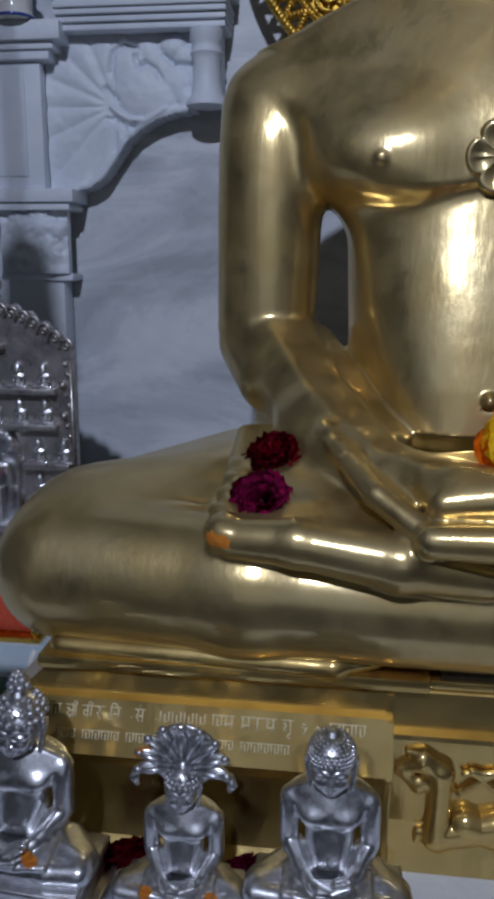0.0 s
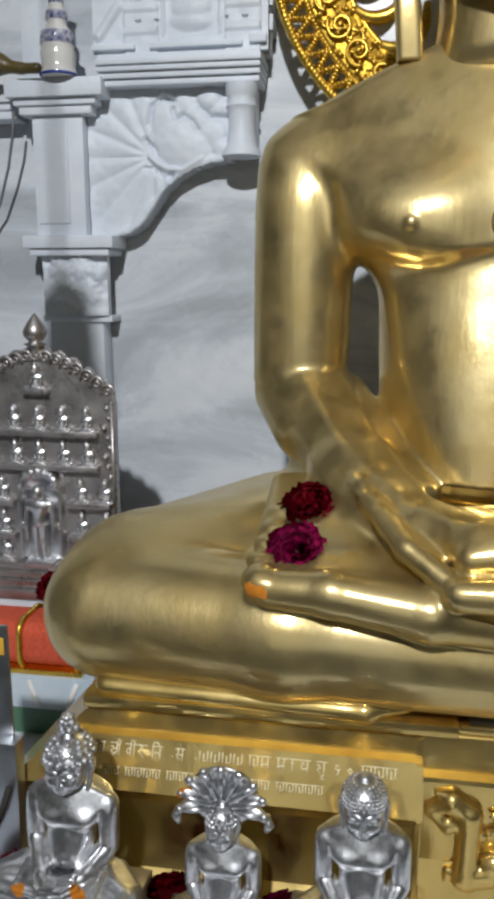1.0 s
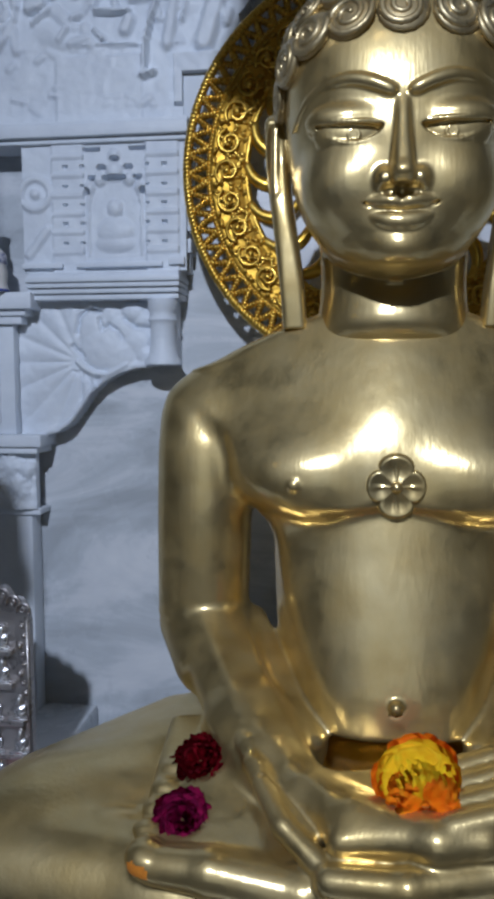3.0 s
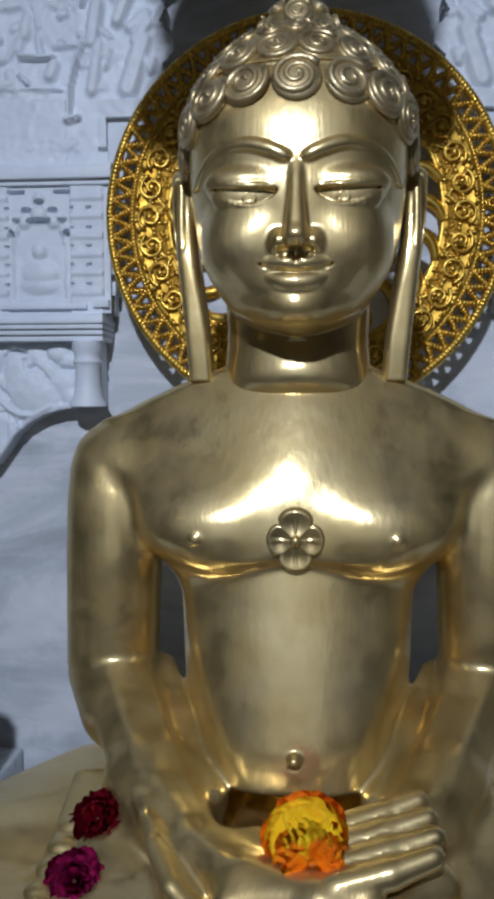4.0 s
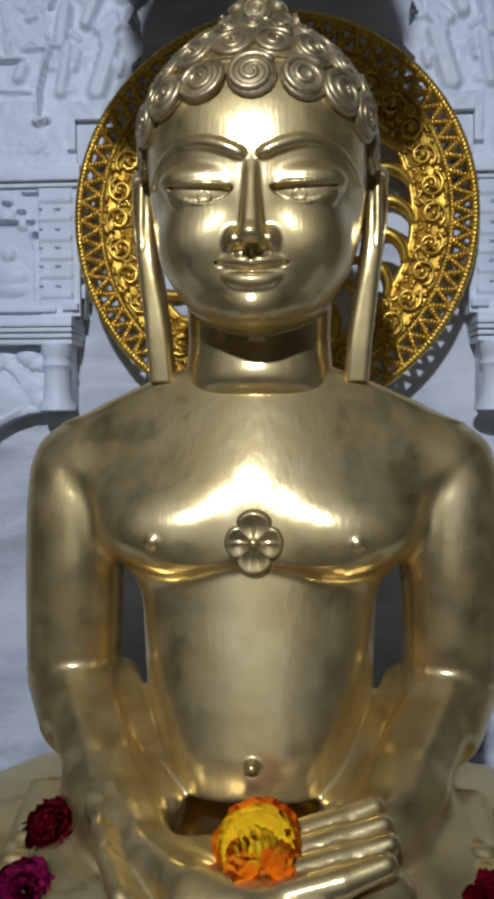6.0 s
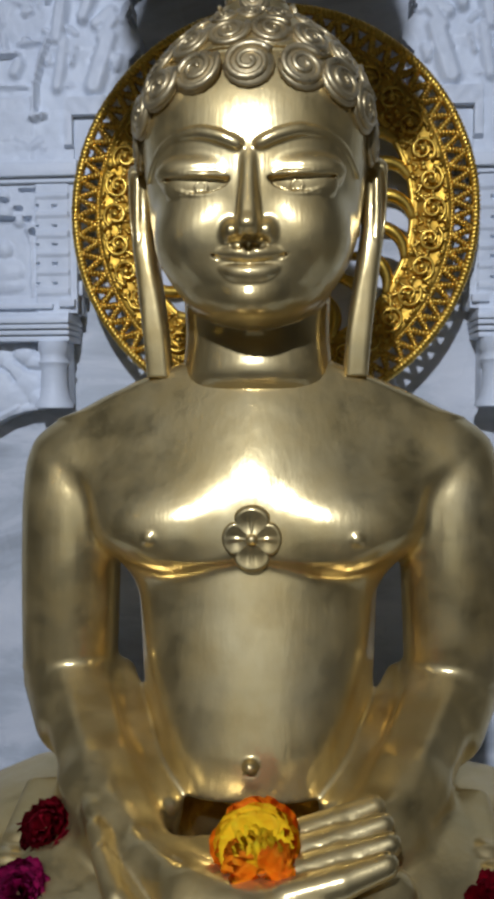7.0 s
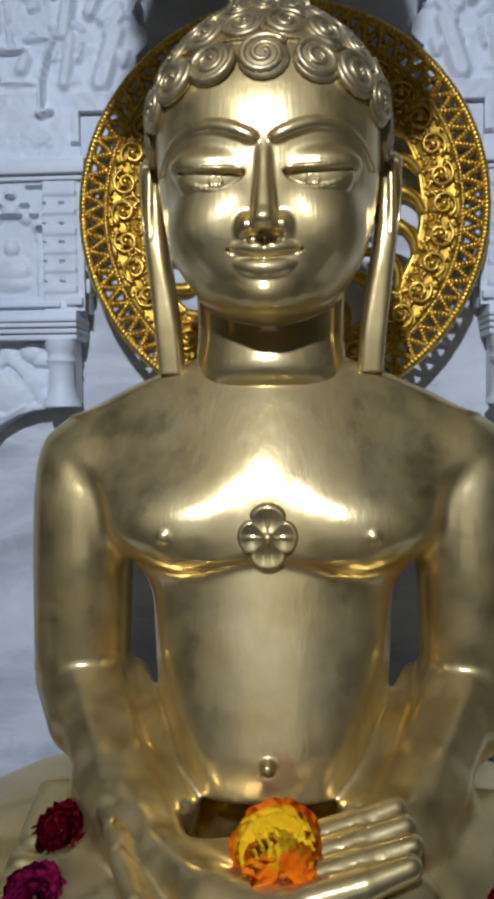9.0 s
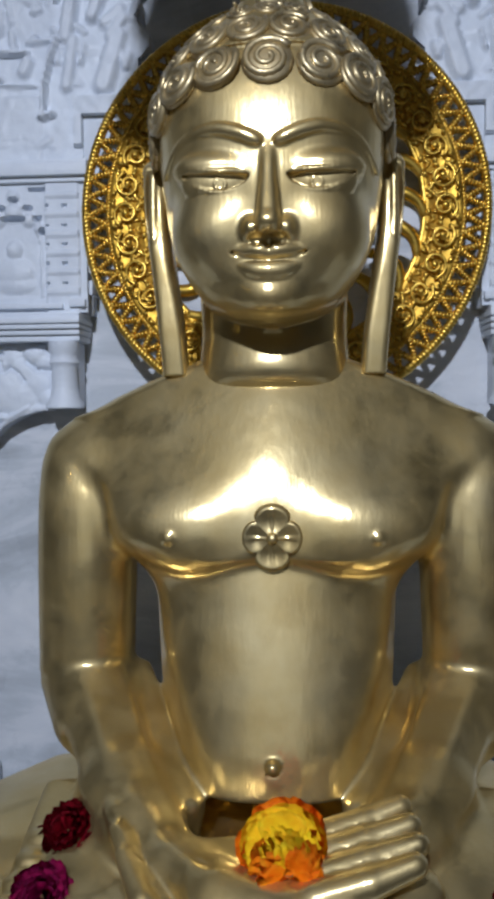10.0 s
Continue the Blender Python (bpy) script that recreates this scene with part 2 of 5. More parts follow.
class Solid:
    def __init__(self, lo, hi, step):
        self.lo, self.step = np.array(lo, np.float32), step
        self.n = [int(math.ceil((h - l) / step)) + 1 for l, h in zip(lo, hi)]
        self.ax = [(l + step * np.arange(n)).astype(np.float32) for l, n in zip(lo, self.n)]
        self.f = np.full(self.n, 0.2, np.float32)

    def block(self, lo, hi, pad):
        s = []
        for a, l, h, n in zip(self.ax, lo, hi, self.n):
            i = max(0, int((l - pad - a[0]) / self.step))
            j = min(n, int((h + pad - a[0]) / self.step) + 2)
            s.append(slice(i, max(i, j)))
        return tuple(s), self.ax[0][s[0]][:, None, None], self.ax[1][s[1]][None, :, None], self.ax[2][s[2]][None, None, :]

    def put(self, lo, hi, fn, k=0.01, cut=False):
        s, x, y, z = self.block(lo, hi, 3 * k + 3 * self.step)
        if 0 in self.f[s].shape:
            return self
        d = np.broadcast_to(fn(x, y, z), self.f[s].shape)
        self.f[s] = -smooth_min(-self.f[s], d, k) if cut else smooth_min(self.f[s], d, k)
        return self

    def ball(self, c, r, k=0.01, cut=False, turn=None):
        r = np.array(r if isinstance(r, (tuple, list)) else (r, r, r), np.float32)
        big = float(r.max())
        m = np.array((turn or Matrix.Identity(3)).transposed() if turn else np.eye(3), np.float32)

        def fn(x, y, z):
            x, y, z = x - c[0], y - c[1], z - c[2]
            u, v, w = (m[i][0] * x + m[i][1] * y + m[i][2] * z for i in range(3))
            q = np.sqrt((u / r[0]) ** 2 + (v / r[1]) ** 2 + (w / r[2]) ** 2)
            g = np.sqrt((u / r[0] ** 2) ** 2 + (v / r[1] ** 2) ** 2 + (w / r[2] ** 2) ** 2) + 1e-6
            return q * (q - 1) / g
        return self.put([c[i] - (big if turn else r[i]) for i in range(3)], [c[i] + (big if turn else r[i]) for i in range(3)], fn, k, cut)

    def rod(self, a, b, ra, rb, k=0.01, cut=False, flat=(1, 1, 1)):
        """A round bar from a to b, of radius ra to rb, widened by flat along the axes."""
        fl = np.array(flat, np.float32)
        a0, b0 = np.array(a, np.float32), np.array(b, np.float32)
        d = (b0 - a0) / fl
        dd = float(d @ d) + 1e-9
        r = max(ra, rb)

        def fn(x, y, z):
            u, v, w = (x - a0[0]) / fl[0], (y - a0[1]) / fl[1], (z - a0[2]) / fl[2]
            h = np.clip((u * d[0] + v * d[1] + w * d[2]) / dd, 0, 1)
            return np.sqrt((u - d[0] * h) ** 2 + (v - d[1] * h) ** 2 + (w - d[2] * h) ** 2) - (ra + (rb - ra) * h)
        return self.put(np.minimum(a0, b0) - r * fl, np.maximum(a0, b0) + r * fl, fn, k, cut)

    def chain(self, points, k=0.01, flat=(1, 1, 1), cut=False):
        for (a, ra), (b, rb) in zip(points, points[1:]):
            self.rod(a, b, ra, rb, k, cut, flat)
        return self

    def slab(self, c, half, r=0.005, k=0.01, cut=False, turn=None):
        m = np.array((turn or Matrix.Identity(3)).transposed(), np.float32)
        big = float(np.linalg.norm(half))

        def fn(x, y, z):
            x, y, z = x - c[0], y - c[1], z - c[2]
            q = [np.abs(m[i][0] * x + m[i][1] * y + m[i][2] * z) - (half[i] - r) for i in range(3)]
            out = np.sqrt(sum(np.maximum(v, 0) ** 2 for v in q))
            return out + np.minimum(np.maximum(np.maximum(q[0], q[1]), q[2]), 0) - r
        lo = [c[i] - (big if turn else half[i]) for i in range(3)]
        return self.put(lo, [2 * c[i] - lo[i] for i in range(3)], fn, k, cut)

    def loft(self, rows, k=0.01, cx=0.0, cut=False):
        """Upright body: rows of (z, half width, middle y, half depth, squareness), and the middle x where it wanders."""
        rows = np.array([r if len(r) > 5 else (*r, cx) for r in rows], np.float64)
        lo = ((rows[:, 5] - rows[:, 1]).min(), (rows[:, 2] - rows[:, 3]).min(), rows[0, 0])
        hi = ((rows[:, 5] + rows[:, 1]).max(), (rows[:, 2] + rows[:, 3]).max(), rows[-1, 0])

        def glide(z, col):
            zs, v = rows[:, 0], rows[:, col]
            s = np.gradient(v, zs)
            i = np.clip(np.searchsorted(zs, z) - 1, 0, len(zs) - 2)
            h = zs[i + 1] - zs[i]
            u = np.clip((z - zs[i]) / h, 0, 1)
            return ((2 * u ** 3 - 3 * u ** 2 + 1) * v[i] + (u ** 3 - 2 * u ** 2 + u) * h * s[i] + (3 * u ** 2 - 2 * u ** 3) * v[i + 1] + (u ** 3 - u ** 2) * h * s[i + 1]).astype(np.float32)

        def fn(x, y, z):
            zz = z[0, 0].astype(np.float64)
            a, cy, b, n, mid = (glide(zz, c)[None, None, :] for c in (1, 2, 3, 4, 5))
            a, b = np.maximum(a, 0.004), np.maximum(b, 0.004)
            q = ((np.abs(x - mid) / a) ** n + (np.abs(y - cy) / b) ** n + 1e-9) ** (1 / n)
            d = (q - 1) * np.minimum(a, b)
            return np.maximum(d, np.maximum(rows[0, 0] - z, z - rows[-1, 0]))
        return self.put(lo, hi, fn, k, cut)

    def shell(self, rounds=3):
        """The surface as vertices and quads: nets between the grid's cells, evened out and laid back on the surface."""
        f, st = self.f, self.step
        n = [k - 1 for k in self.n]
        neg = f < 0
        count = np.zeros(n, np.uint8)
        corners = [(a, b, c) for a in (0, 1) for b in (0, 1) for c in (0, 1)]
        for a, b, c in corners:
            count += neg[a:a + n[0], b:b + n[1], c:c + n[2]]
        live = (count > 0) & (count < 8)
        idx = np.full(n, -1, np.int64)
        where = np.argwhere(live)
        idx[live] = np.arange(len(where))
        val = {c: f[where[:, 0] + c[0], where[:, 1] + c[1], where[:, 2] + c[2]].astype(np.float64) for c in corners}
        total, hits = np.zeros((len(where), 3)), np.zeros(len(where))
        for a in corners:
            for axis in range(3):
                if a[axis] == 0:
                    b = tuple(1 if i == axis else a[i] for i in range(3))
                    va, vb = val[a], val[b]
                    ok = (va < 0) != (vb < 0)
                    p = np.tile(np.array(a, float), (len(where), 1))
                    p[:, axis] += np.where(ok, va / np.where(ok, va - vb, 1), 0)
                    total += p * ok[:, None]
                    hits += ok
        v = (where + total / hits[:, None]) * st + self.lo
        quads = []
        for axis in range(3):
            a = [slice(0, k) for k in self.n]
            b = [slice(0, k) for k in self.n]
            a[axis], b[axis] = slice(0, self.n[axis] - 1), slice(1, self.n[axis])
            s0, s1 = neg[tuple(a)], neg[tuple(b)]
            e = np.argwhere(s0 != s1)
            o = [i for i in range(3) if i != axis]
            e = e[(e[:, o[0]] > 0) & (e[:, o[1]] > 0) & (e[:, o[0]] < n[o[0]]) & (e[:, o[1]] < n[o[1]])]
            inn = s0[e[:, 0], e[:, 1], e[:, 2]]
            ring = []
            for u, w in ((1, 1), (0, 1), (0, 0), (1, 0)):
                q = e.copy()
                q[:, o[0]] -= u
                q[:, o[1]] -= w
                ring.append(idx[q[:, 0], q[:, 1], q[:, 2]])
            ring = np.stack(ring, 1)
            flip = inn if axis != 1 else ~inn
            quads.append(np.where(flip[:, None], ring, ring[:, ::-1]))
        quads = np.concatenate(quads)
        ea, eb = quads.ravel(), np.roll(quads, -1, 1).ravel()
        for _ in range(rounds):
            acc, deg = np.zeros_like(v), np.zeros(len(v))
            for i in range(3):
                acc[:, i] = np.bincount(ea, v[eb, i], len(v)) + np.bincount(eb, v[ea, i], len(v))
            deg = np.bincount(ea, minlength=len(v)) + np.bincount(eb, minlength=len(v))
            v = 0.4 * v + 0.6 * acc / np.maximum(deg, 1)[:, None]
            v = self.settle(v)
        return v, quads

    def settle(self, v):
        p = (v - self.lo) / self.step
        i = np.clip(np.floor(p).astype(int), 0, np.array(self.n) - 2)
        u = p - i
        g, val = np.zeros_like(v), np.zeros(len(v))
        for a in (0, 1):
            for b in (0, 1):
                for c in (0, 1):
                    fv = self.f[i[:, 0] + a, i[:, 1] + b, i[:, 2] + c].astype(np.float64)
                    wa, wb, wc = (u[:, 0] if a else 1 - u[:, 0]), (u[:, 1] if b else 1 - u[:, 1]), (u[:, 2] if c else 1 - u[:, 2])
                    val += fv * wa * wb * wc
                    g[:, 0] += fv * (1 if a else -1) * wb * wc
                    g[:, 1] += fv * (1 if b else -1) * wa * wc
                    g[:, 2] += fv * (1 if c else -1) * wa * wb
        g /= self.step
        gg = np.maximum((g ** 2).sum(1), 0.25)
        return v - np.clip(val / gg, -self.step, self.step)[:, None] * g


def joined(name, pieces, material):
    """One mesh out of several (vertices, faces) pairs."""
    vs, fs, at = [], [], 0
    for v, f in pieces:
        vs.append(np.asarray(v, float))
        fs += (np.asarray(f) + at).tolist() if isinstance(f, np.ndarray) else [[i + at for i in q] for q in f]
        at += len(v)
    me = bpy.data.meshes.new(name)
    me.from_pydata(np.concatenate(vs).tolist(), [], fs)
    me.shade_smooth()
    me.materials.append(material)
    return me


def raw_of(bm):
    bm.verts.index_update()
    got = ([v.co[:] for v in bm.verts], [[v.index for v in f.verts] for f in bm.faces])
    bm.free()
    return got


# ---- the seated figure: its own middle is x = 0, heights count from LEVEL ----
def both(fn):
    for s in (-1, 1):
        fn(s)


def glide(points, n=4):
    """A smooth run through (x, y, z, radius) rows, as a chain takes it."""
    p = [Vector(q) for q in points]
    p = [2 * p[0] - p[1]] + p + [2 * p[-1] - p[-2]]
    out = []
    for a, b, c, d in zip(p, p[1:], p[2:], p[3:]):
        for i in range(n):
            u = i / n
            v = 0.5 * (2 * b + (c - a) * u + (2 * a - 5 * b + 4 * c - d) * u ** 2 + (3 * b - a - 3 * c + d) * u ** 3)
            out.append((tuple(v[:3]), max(v[3], 0.0005)))
    return out + [(tuple(p[-2][:3]), p[-2][3])]


def forearm(x, y, z):
    """A faceted, tapering bar from the elbow to the wrist: a flat band along its top, a plane on either side."""
    along = np.array((-0.098, -0.19, -0.105)) / math.hypot(0.098, 0.19, 0.105)
    out = np.array((0.19, -0.098, 0.0)) / math.hypot(0.19, 0.098)
    up = np.cross(out, along)
    x, y, z = x - 0.213, y + 0.088, z + 0.158
    v = along[0] * x + along[1] * y + along[2] * z
    slim = 1.03 - 1.1 * (v + 0.128)
    u, w = out[0] * x + out[1] * y + out[2] * z, up[0] * x + up[1] * y + up[2] * z
    d = None
    for angle, far in ((-38, 0.050), (20, 0.055), (75, 0.052), (125, 0.060), (180, 0.060), (-110, 0.052)):
        p = math.sin(radians(angle)) * u + math.cos(radians(angle)) * w - far * slim
        d = p if d is None else -smooth_min(-d, -p, 0.007)
    return -smooth_min(-d, -(np.abs(v) - 0.130), 0.008)


def figure_body(step):
    b = Solid((-0.66, -0.44, -0.44), (0.66, 0.22, 0.40), step)
    # belly and ribs: a nearly flat front that widens upwards, and sides that run back to a broader back
    z0 = [-0.27, -0.235, -0.19, -0.14, -0.06, 0.03, 0.10, 0.15]
    front_wide, front_at = [0.074, 0.078, 0.083, 0.093, 0.113, 0.136, 0.152, 0.160], [-0.186, -0.184, -0.179, -0.170, -0.151, -0.128, -0.112, -0.10]
    back_wide = [0.140, 0.147, 0.153, 0.158, 0.162, 0.165, 0.167, 0.168]

    def trunk(x, y, z):
        wf, f, wb = (np.interp(z[0, 0], z0, v).astype(np.float32)[None, None, :] for v in (front_wide, front_at, back_wide))
        wide = wf + (wb - wf) * np.clip((y - f) / (-0.01 - f), 0, 1)
        side_off, face = (np.abs(x) - wide) * 0.9, f - 0.004 + 2.3 * x ** 2 - y
        d = -smooth_min(-side_off, -face, 0.035)
        deep = np.where(y < -0.01, -0.01 - f, 0.125)
        oval = ((np.abs(x) / (wb * 1.01)) ** 2.8 + (np.abs(y + 0.01) / deep) ** 2.8 + 1e-9) ** (1 / 2.8)
        d = -smooth_min(-d, -(oval - 1) * 0.12, 0.012)
        return np.maximum(np.maximum(d, y - 0.12), np.maximum(-0.26 - z, z - 0.15))
    b.put((-0.20, -0.20, -0.26), (0.20, 0.12, 0.15), trunk, 0.008)
    # the belly ends in a flat edge over the lap
    b.slab((0, -0.12, -0.240), (0.13, 0.12, 0.050), 0.003, 0.002, cut=True)
    b.loft([(-0.30, 0.10, 0.05, 0.06, 2.4), (-0.16, 0.074, 0.05, 0.055, 2.4)], 0.006)
    # shoulders and chest: a three-cornered front that falls away to the shoulders, with a turned lower edge
    rows = np.array([(0.05, 0.150), (0.085, 0.172), (0.115, 0.200), (0.15, 0.228), (0.19, 0.258), (0.225, 0.283), (0.25, 0.286), (0.268, 0.268), (0.290, 0.230), (0.315, 0.176), (0.335, 0.126), (0.352, 0.092)])

    def chest(x, y, z):
        ax = np.sqrt(x ** 2 + 0.0030)
        wide = np.interp(z[0, 0], rows[:, 0], rows[:, 1]).astype(np.float32)[None, None, :]
        deep = np.interp(z[0, 0], [0.05, 0.15, 0.23, 0.29, 0.352], [0.17, 0.185, 0.185, 0.175, 0.14]).astype(np.float32)[None, None, :]
        q = ((ax / wide) ** 2.6 + (np.abs(y - 0.02) / deep) ** 2.6 + 1e-9) ** (1 / 2.6)
        d = (q - 1) * np.minimum(wide, deep)
        drop = 0.245 - z
        out = ax - 0.46 * (drop + np.sqrt(drop ** 2 + 0.0025))
        soft = 0.5 * (out + np.sqrt(out ** 2 + 0.0160)) - 0.027
        front = -0.126 + 1.5 * np.maximum(z - 0.125, 0) ** 2 + 0.42 * soft + 0.5 * np.maximum(0.088 - z, 0)
        low = np.interp(ax[:, 0, 0], [0, 0.03, 0.06, 0.10, 0.13, 0.16, 0.19, 0.23, 0.3], [0.106, 0.099, 0.080, 0.067, 0.071, 0.088, 0.116, 0.17, 0.25]).astype(np.float32)[:, None, None]
        d = -smooth_min(-d, -(front - y) * 0.9, 0.022)
        d = -smooth_min(-d, -(low - z) * 0.9, 0.018)
        top = 0.313 + 1.9 * x ** 2 + 0.35 * np.maximum(y + 0.05, 0)
        return np.maximum(-smooth_min(-d, -(z - top) * 0.9, 0.012), z - 0.352)
    b.put((-0.3, -0.15, 0.05), (0.3, 0.17, 0.352), chest, 0.010)

    def limbs(s):
        b.ball((s * 0.114, -0.023, 0.123), (0.104, 0.097, 0.064), 0.046)                      # breast
        # upper arm, one with the shoulder above and free below
        b.loft([(-0.085, 0.065, 0.010, 0.068, 2.2, s * 0.267), (0.02, 0.067, 0.014, 0.071, 2.2, s * 0.2655), (0.10, 0.068, 0.019, 0.073, 2.2, s * 0.2645), (0.17, 0.068, 0.026, 0.071, 2.2, s * 0.2630), (0.21, 0.066, 0.033, 0.063, 2.2, s * 0.261), (0.24, 0.056, 0.038, 0.048, 2.2, s * 0.257), (0.260, 0.035, 0.042, 0.030, 2.2, s * 0.250)], 0.026)
        # the arm ends in a turned edge over the elbow
        b.rod((s * 0.264, 0.006, -0.098), (s * 0.240, -0.040, -0.135), 0.067, 0.062, 0.006)
        way = Vector((s * -0.098, -0.19, -0.105)).normalized()
        side_way = way.cross(Vector((0, 0, 1))).normalized()
        turn = Matrix((side_way, way, side_way.cross(way))).transposed()
        b.put((-0.32, -0.26, -0.31) if s < 0 else (0.08, -0.26, -0.31), (-0.08, 0.06, -0.03) if s < 0 else (0.32, 0.06, -0.03), lambda x, y, z: forearm(s * x, y, z), 0.006)
        b.slab((s * 0.183, -0.060, -0.205), (0.045, 0.135, 0.080), 0.020, 0.012, turn=turn)
        b.chain([((s * 0.185, -0.145, -0.190), 0.055), ((s * 0.150, -0.205, -0.212), 0.048), ((s * 0.105, -0.262, -0.222), 0.039)], 0.014)
        # thighs and folded shins
        b.rod((s * 0.17, 0.03, -0.315), (s * 0.448, -0.195, -0.326), 0.105, 0.088, 0.03)
        b.rod((s * 0.30, 0.02, -0.325), (s * 0.455, -0.12, -0.335), 0.098, 0.082, 0.03)
        b.rod((s * 0.463, -0.248, -0.334), (s * 0.25, -0.275, -0.336), 0.082, 0.074, 0.03)
        b.rod((s * 0.26, -0.275, -0.336), (s * -0.06 if s < 0 else 0.12, -0.285, -0.345), 0.074, 0.064, 0.02)
        b.slab((s * 0.23, -0.19, -0.376), (0.20, 0.10, 0.034), 0.02, 0.02)
        b.rod((s * 0.44, -0.19, -0.325), (s * 0.16, -0.10, -0.32), 0.086, 0.09, 0.03)
    both(limbs)
    # lap between the legs, and the seat's underside
    b.slab((0, -0.12, -0.33), (0.30, 0.16, 0.07), 0.03, 0.02)
    b.slab((0, 0.0, -0.36), (0.34, 0.13, 0.06), 0.03, 0.03)

    def feet(s):
        # sole turned up on the thigh, its far side raised
        tilt = Matrix.Rotation(radians(17), 3, "X") @ Matrix.Rotation(radians(s * 4), 3, "Y")
        b.slab((s * 0.195, -0.222, -0.238), (0.094, 0.118, 0.022), 0.012, 0.006, turn=tilt)
        b.ball((s * 0.20, -0.20, -0.212), (0.05, 0.08, 0.012), 0.012, turn=tilt)
        b.chain([((s * 0.262, -0.336, -0.262), 0.020), ((s * 0.20, -0.342, -0.262), 0.024), ((s * 0.10, -0.348, -0.275), 0.028), ((s * 0.02, -0.338, -0.29), 0.02)], 0.008)
        b.ball((s * 0.272, -0.330, -0.257), (0.022, 0.024, 0.019), 0.005)
        for i in range(4):
            b.ball((s * (0.278 - 0.004 * i), -0.296 + 0.030 * i, -0.247 + 0.009 * i), (0.017, 0.0135, 0.010), 0.006)
    both(feet)
    # upper palm, open, with its fingers together
    b.slab((0.005, -0.302, -0.205), (0.085, 0.060, 0.018), 0.016, 0.015, turn=Matrix.Rotation(radians(8), 3, "X") @ Matrix.Rotation(radians(-6), 3, "Y"))
    b.chain([((-0.10, -0.27, -0.218), 0.036), ((-0.05, -0.318, -0.212), 0.028), ((0.03, -0.352, -0.208), 0.022), ((0.075, -0.352, -0.204), 0.018)], 0.015)
    for i in range(4):
        y = -0.352 + 0.030 * i
        tip = (0.150 - 0.006 * abs(i - 1.2), y + 0.018, -0.166 + 0.004 * i)
        b.chain([((0.045, y + 0.002, -0.193 + 0.003 * i), 0.0165), ((0.10, y + 0.010, -0.180 + 0.004 * i), 0.0158), (tip, 0.0125)], 0.003)
    # lower palm, its thumb along the front and its finger ends under the other wrist
    b.slab((0.02, -0.31, -0.247), (0.10, 0.055, 0.016), 0.014, 0.008)
    b.chain([((-0.075, -0.368, -0.245), 0.0165), ((0.0, -0.376, -0.242), 0.019), ((0.09, -0.355, -0.235), 0.021), ((0.15, -0.29, -0.225), 0.03)], 0.006)
    for i in range(4):
        b.chain([((-0.085 - 0.012 * i, -0.352 + 0.030 * i, -0.240 + 0.010 * i), 0.014), ((-0.125 - 0.016 * i, -0.325 + 0.034 * i, -0.216 + 0.012 * i), 0.013), ((-0.152 - 0.014 * i, -0.285 + 0.034 * i, -0.193 + 0.008 * i), 0.010)], 0.003)
    # nipples, navel, the crease over the elbow
    both(lambda s: b.ball((s * 0.127, -0.124, 0.116), (0.009, 0.006, 0.009), 0.002))
    b.ball((0.0, -0.177, -0.149), (0.011, 0.012, 0.010), 0.003, cut=True)
    b.ball((0.0, -0.173, -0.147), (0.009, 0.010, 0.009), 0.002)
    return b


HEAD = [(0.377, 0.018, -0.085, 0.026, 2.1), (0.384, 0.043, -0.078, 0.055, 2.1), (0.398, 0.072, -0.064, 0.082, 2.15), (0.424, 0.098, -0.046, 0.107, 2.2), (0.455, 0.118, -0.024, 0.130, 2.25), (0.49, 0.132, -0.008, 0.149, 2.3), (0.54, 0.141, 0.002, 0.162, 2.35),
        (0.58, 0.145, 0.006, 0.164, 2.6), (0.615, 0.149, 0.012, 0.168, 2.7), (0.655, 0.150, 0.018, 0.167, 2.6), (0.70, 0.139, 0.022, 0.154, 2.15), (0.74, 0.115, 0.024, 0.128, 2.1), (0.772, 0.08, 0.024, 0.092, 2), (0.795, 0.03, 0.024, 0.04, 2)]


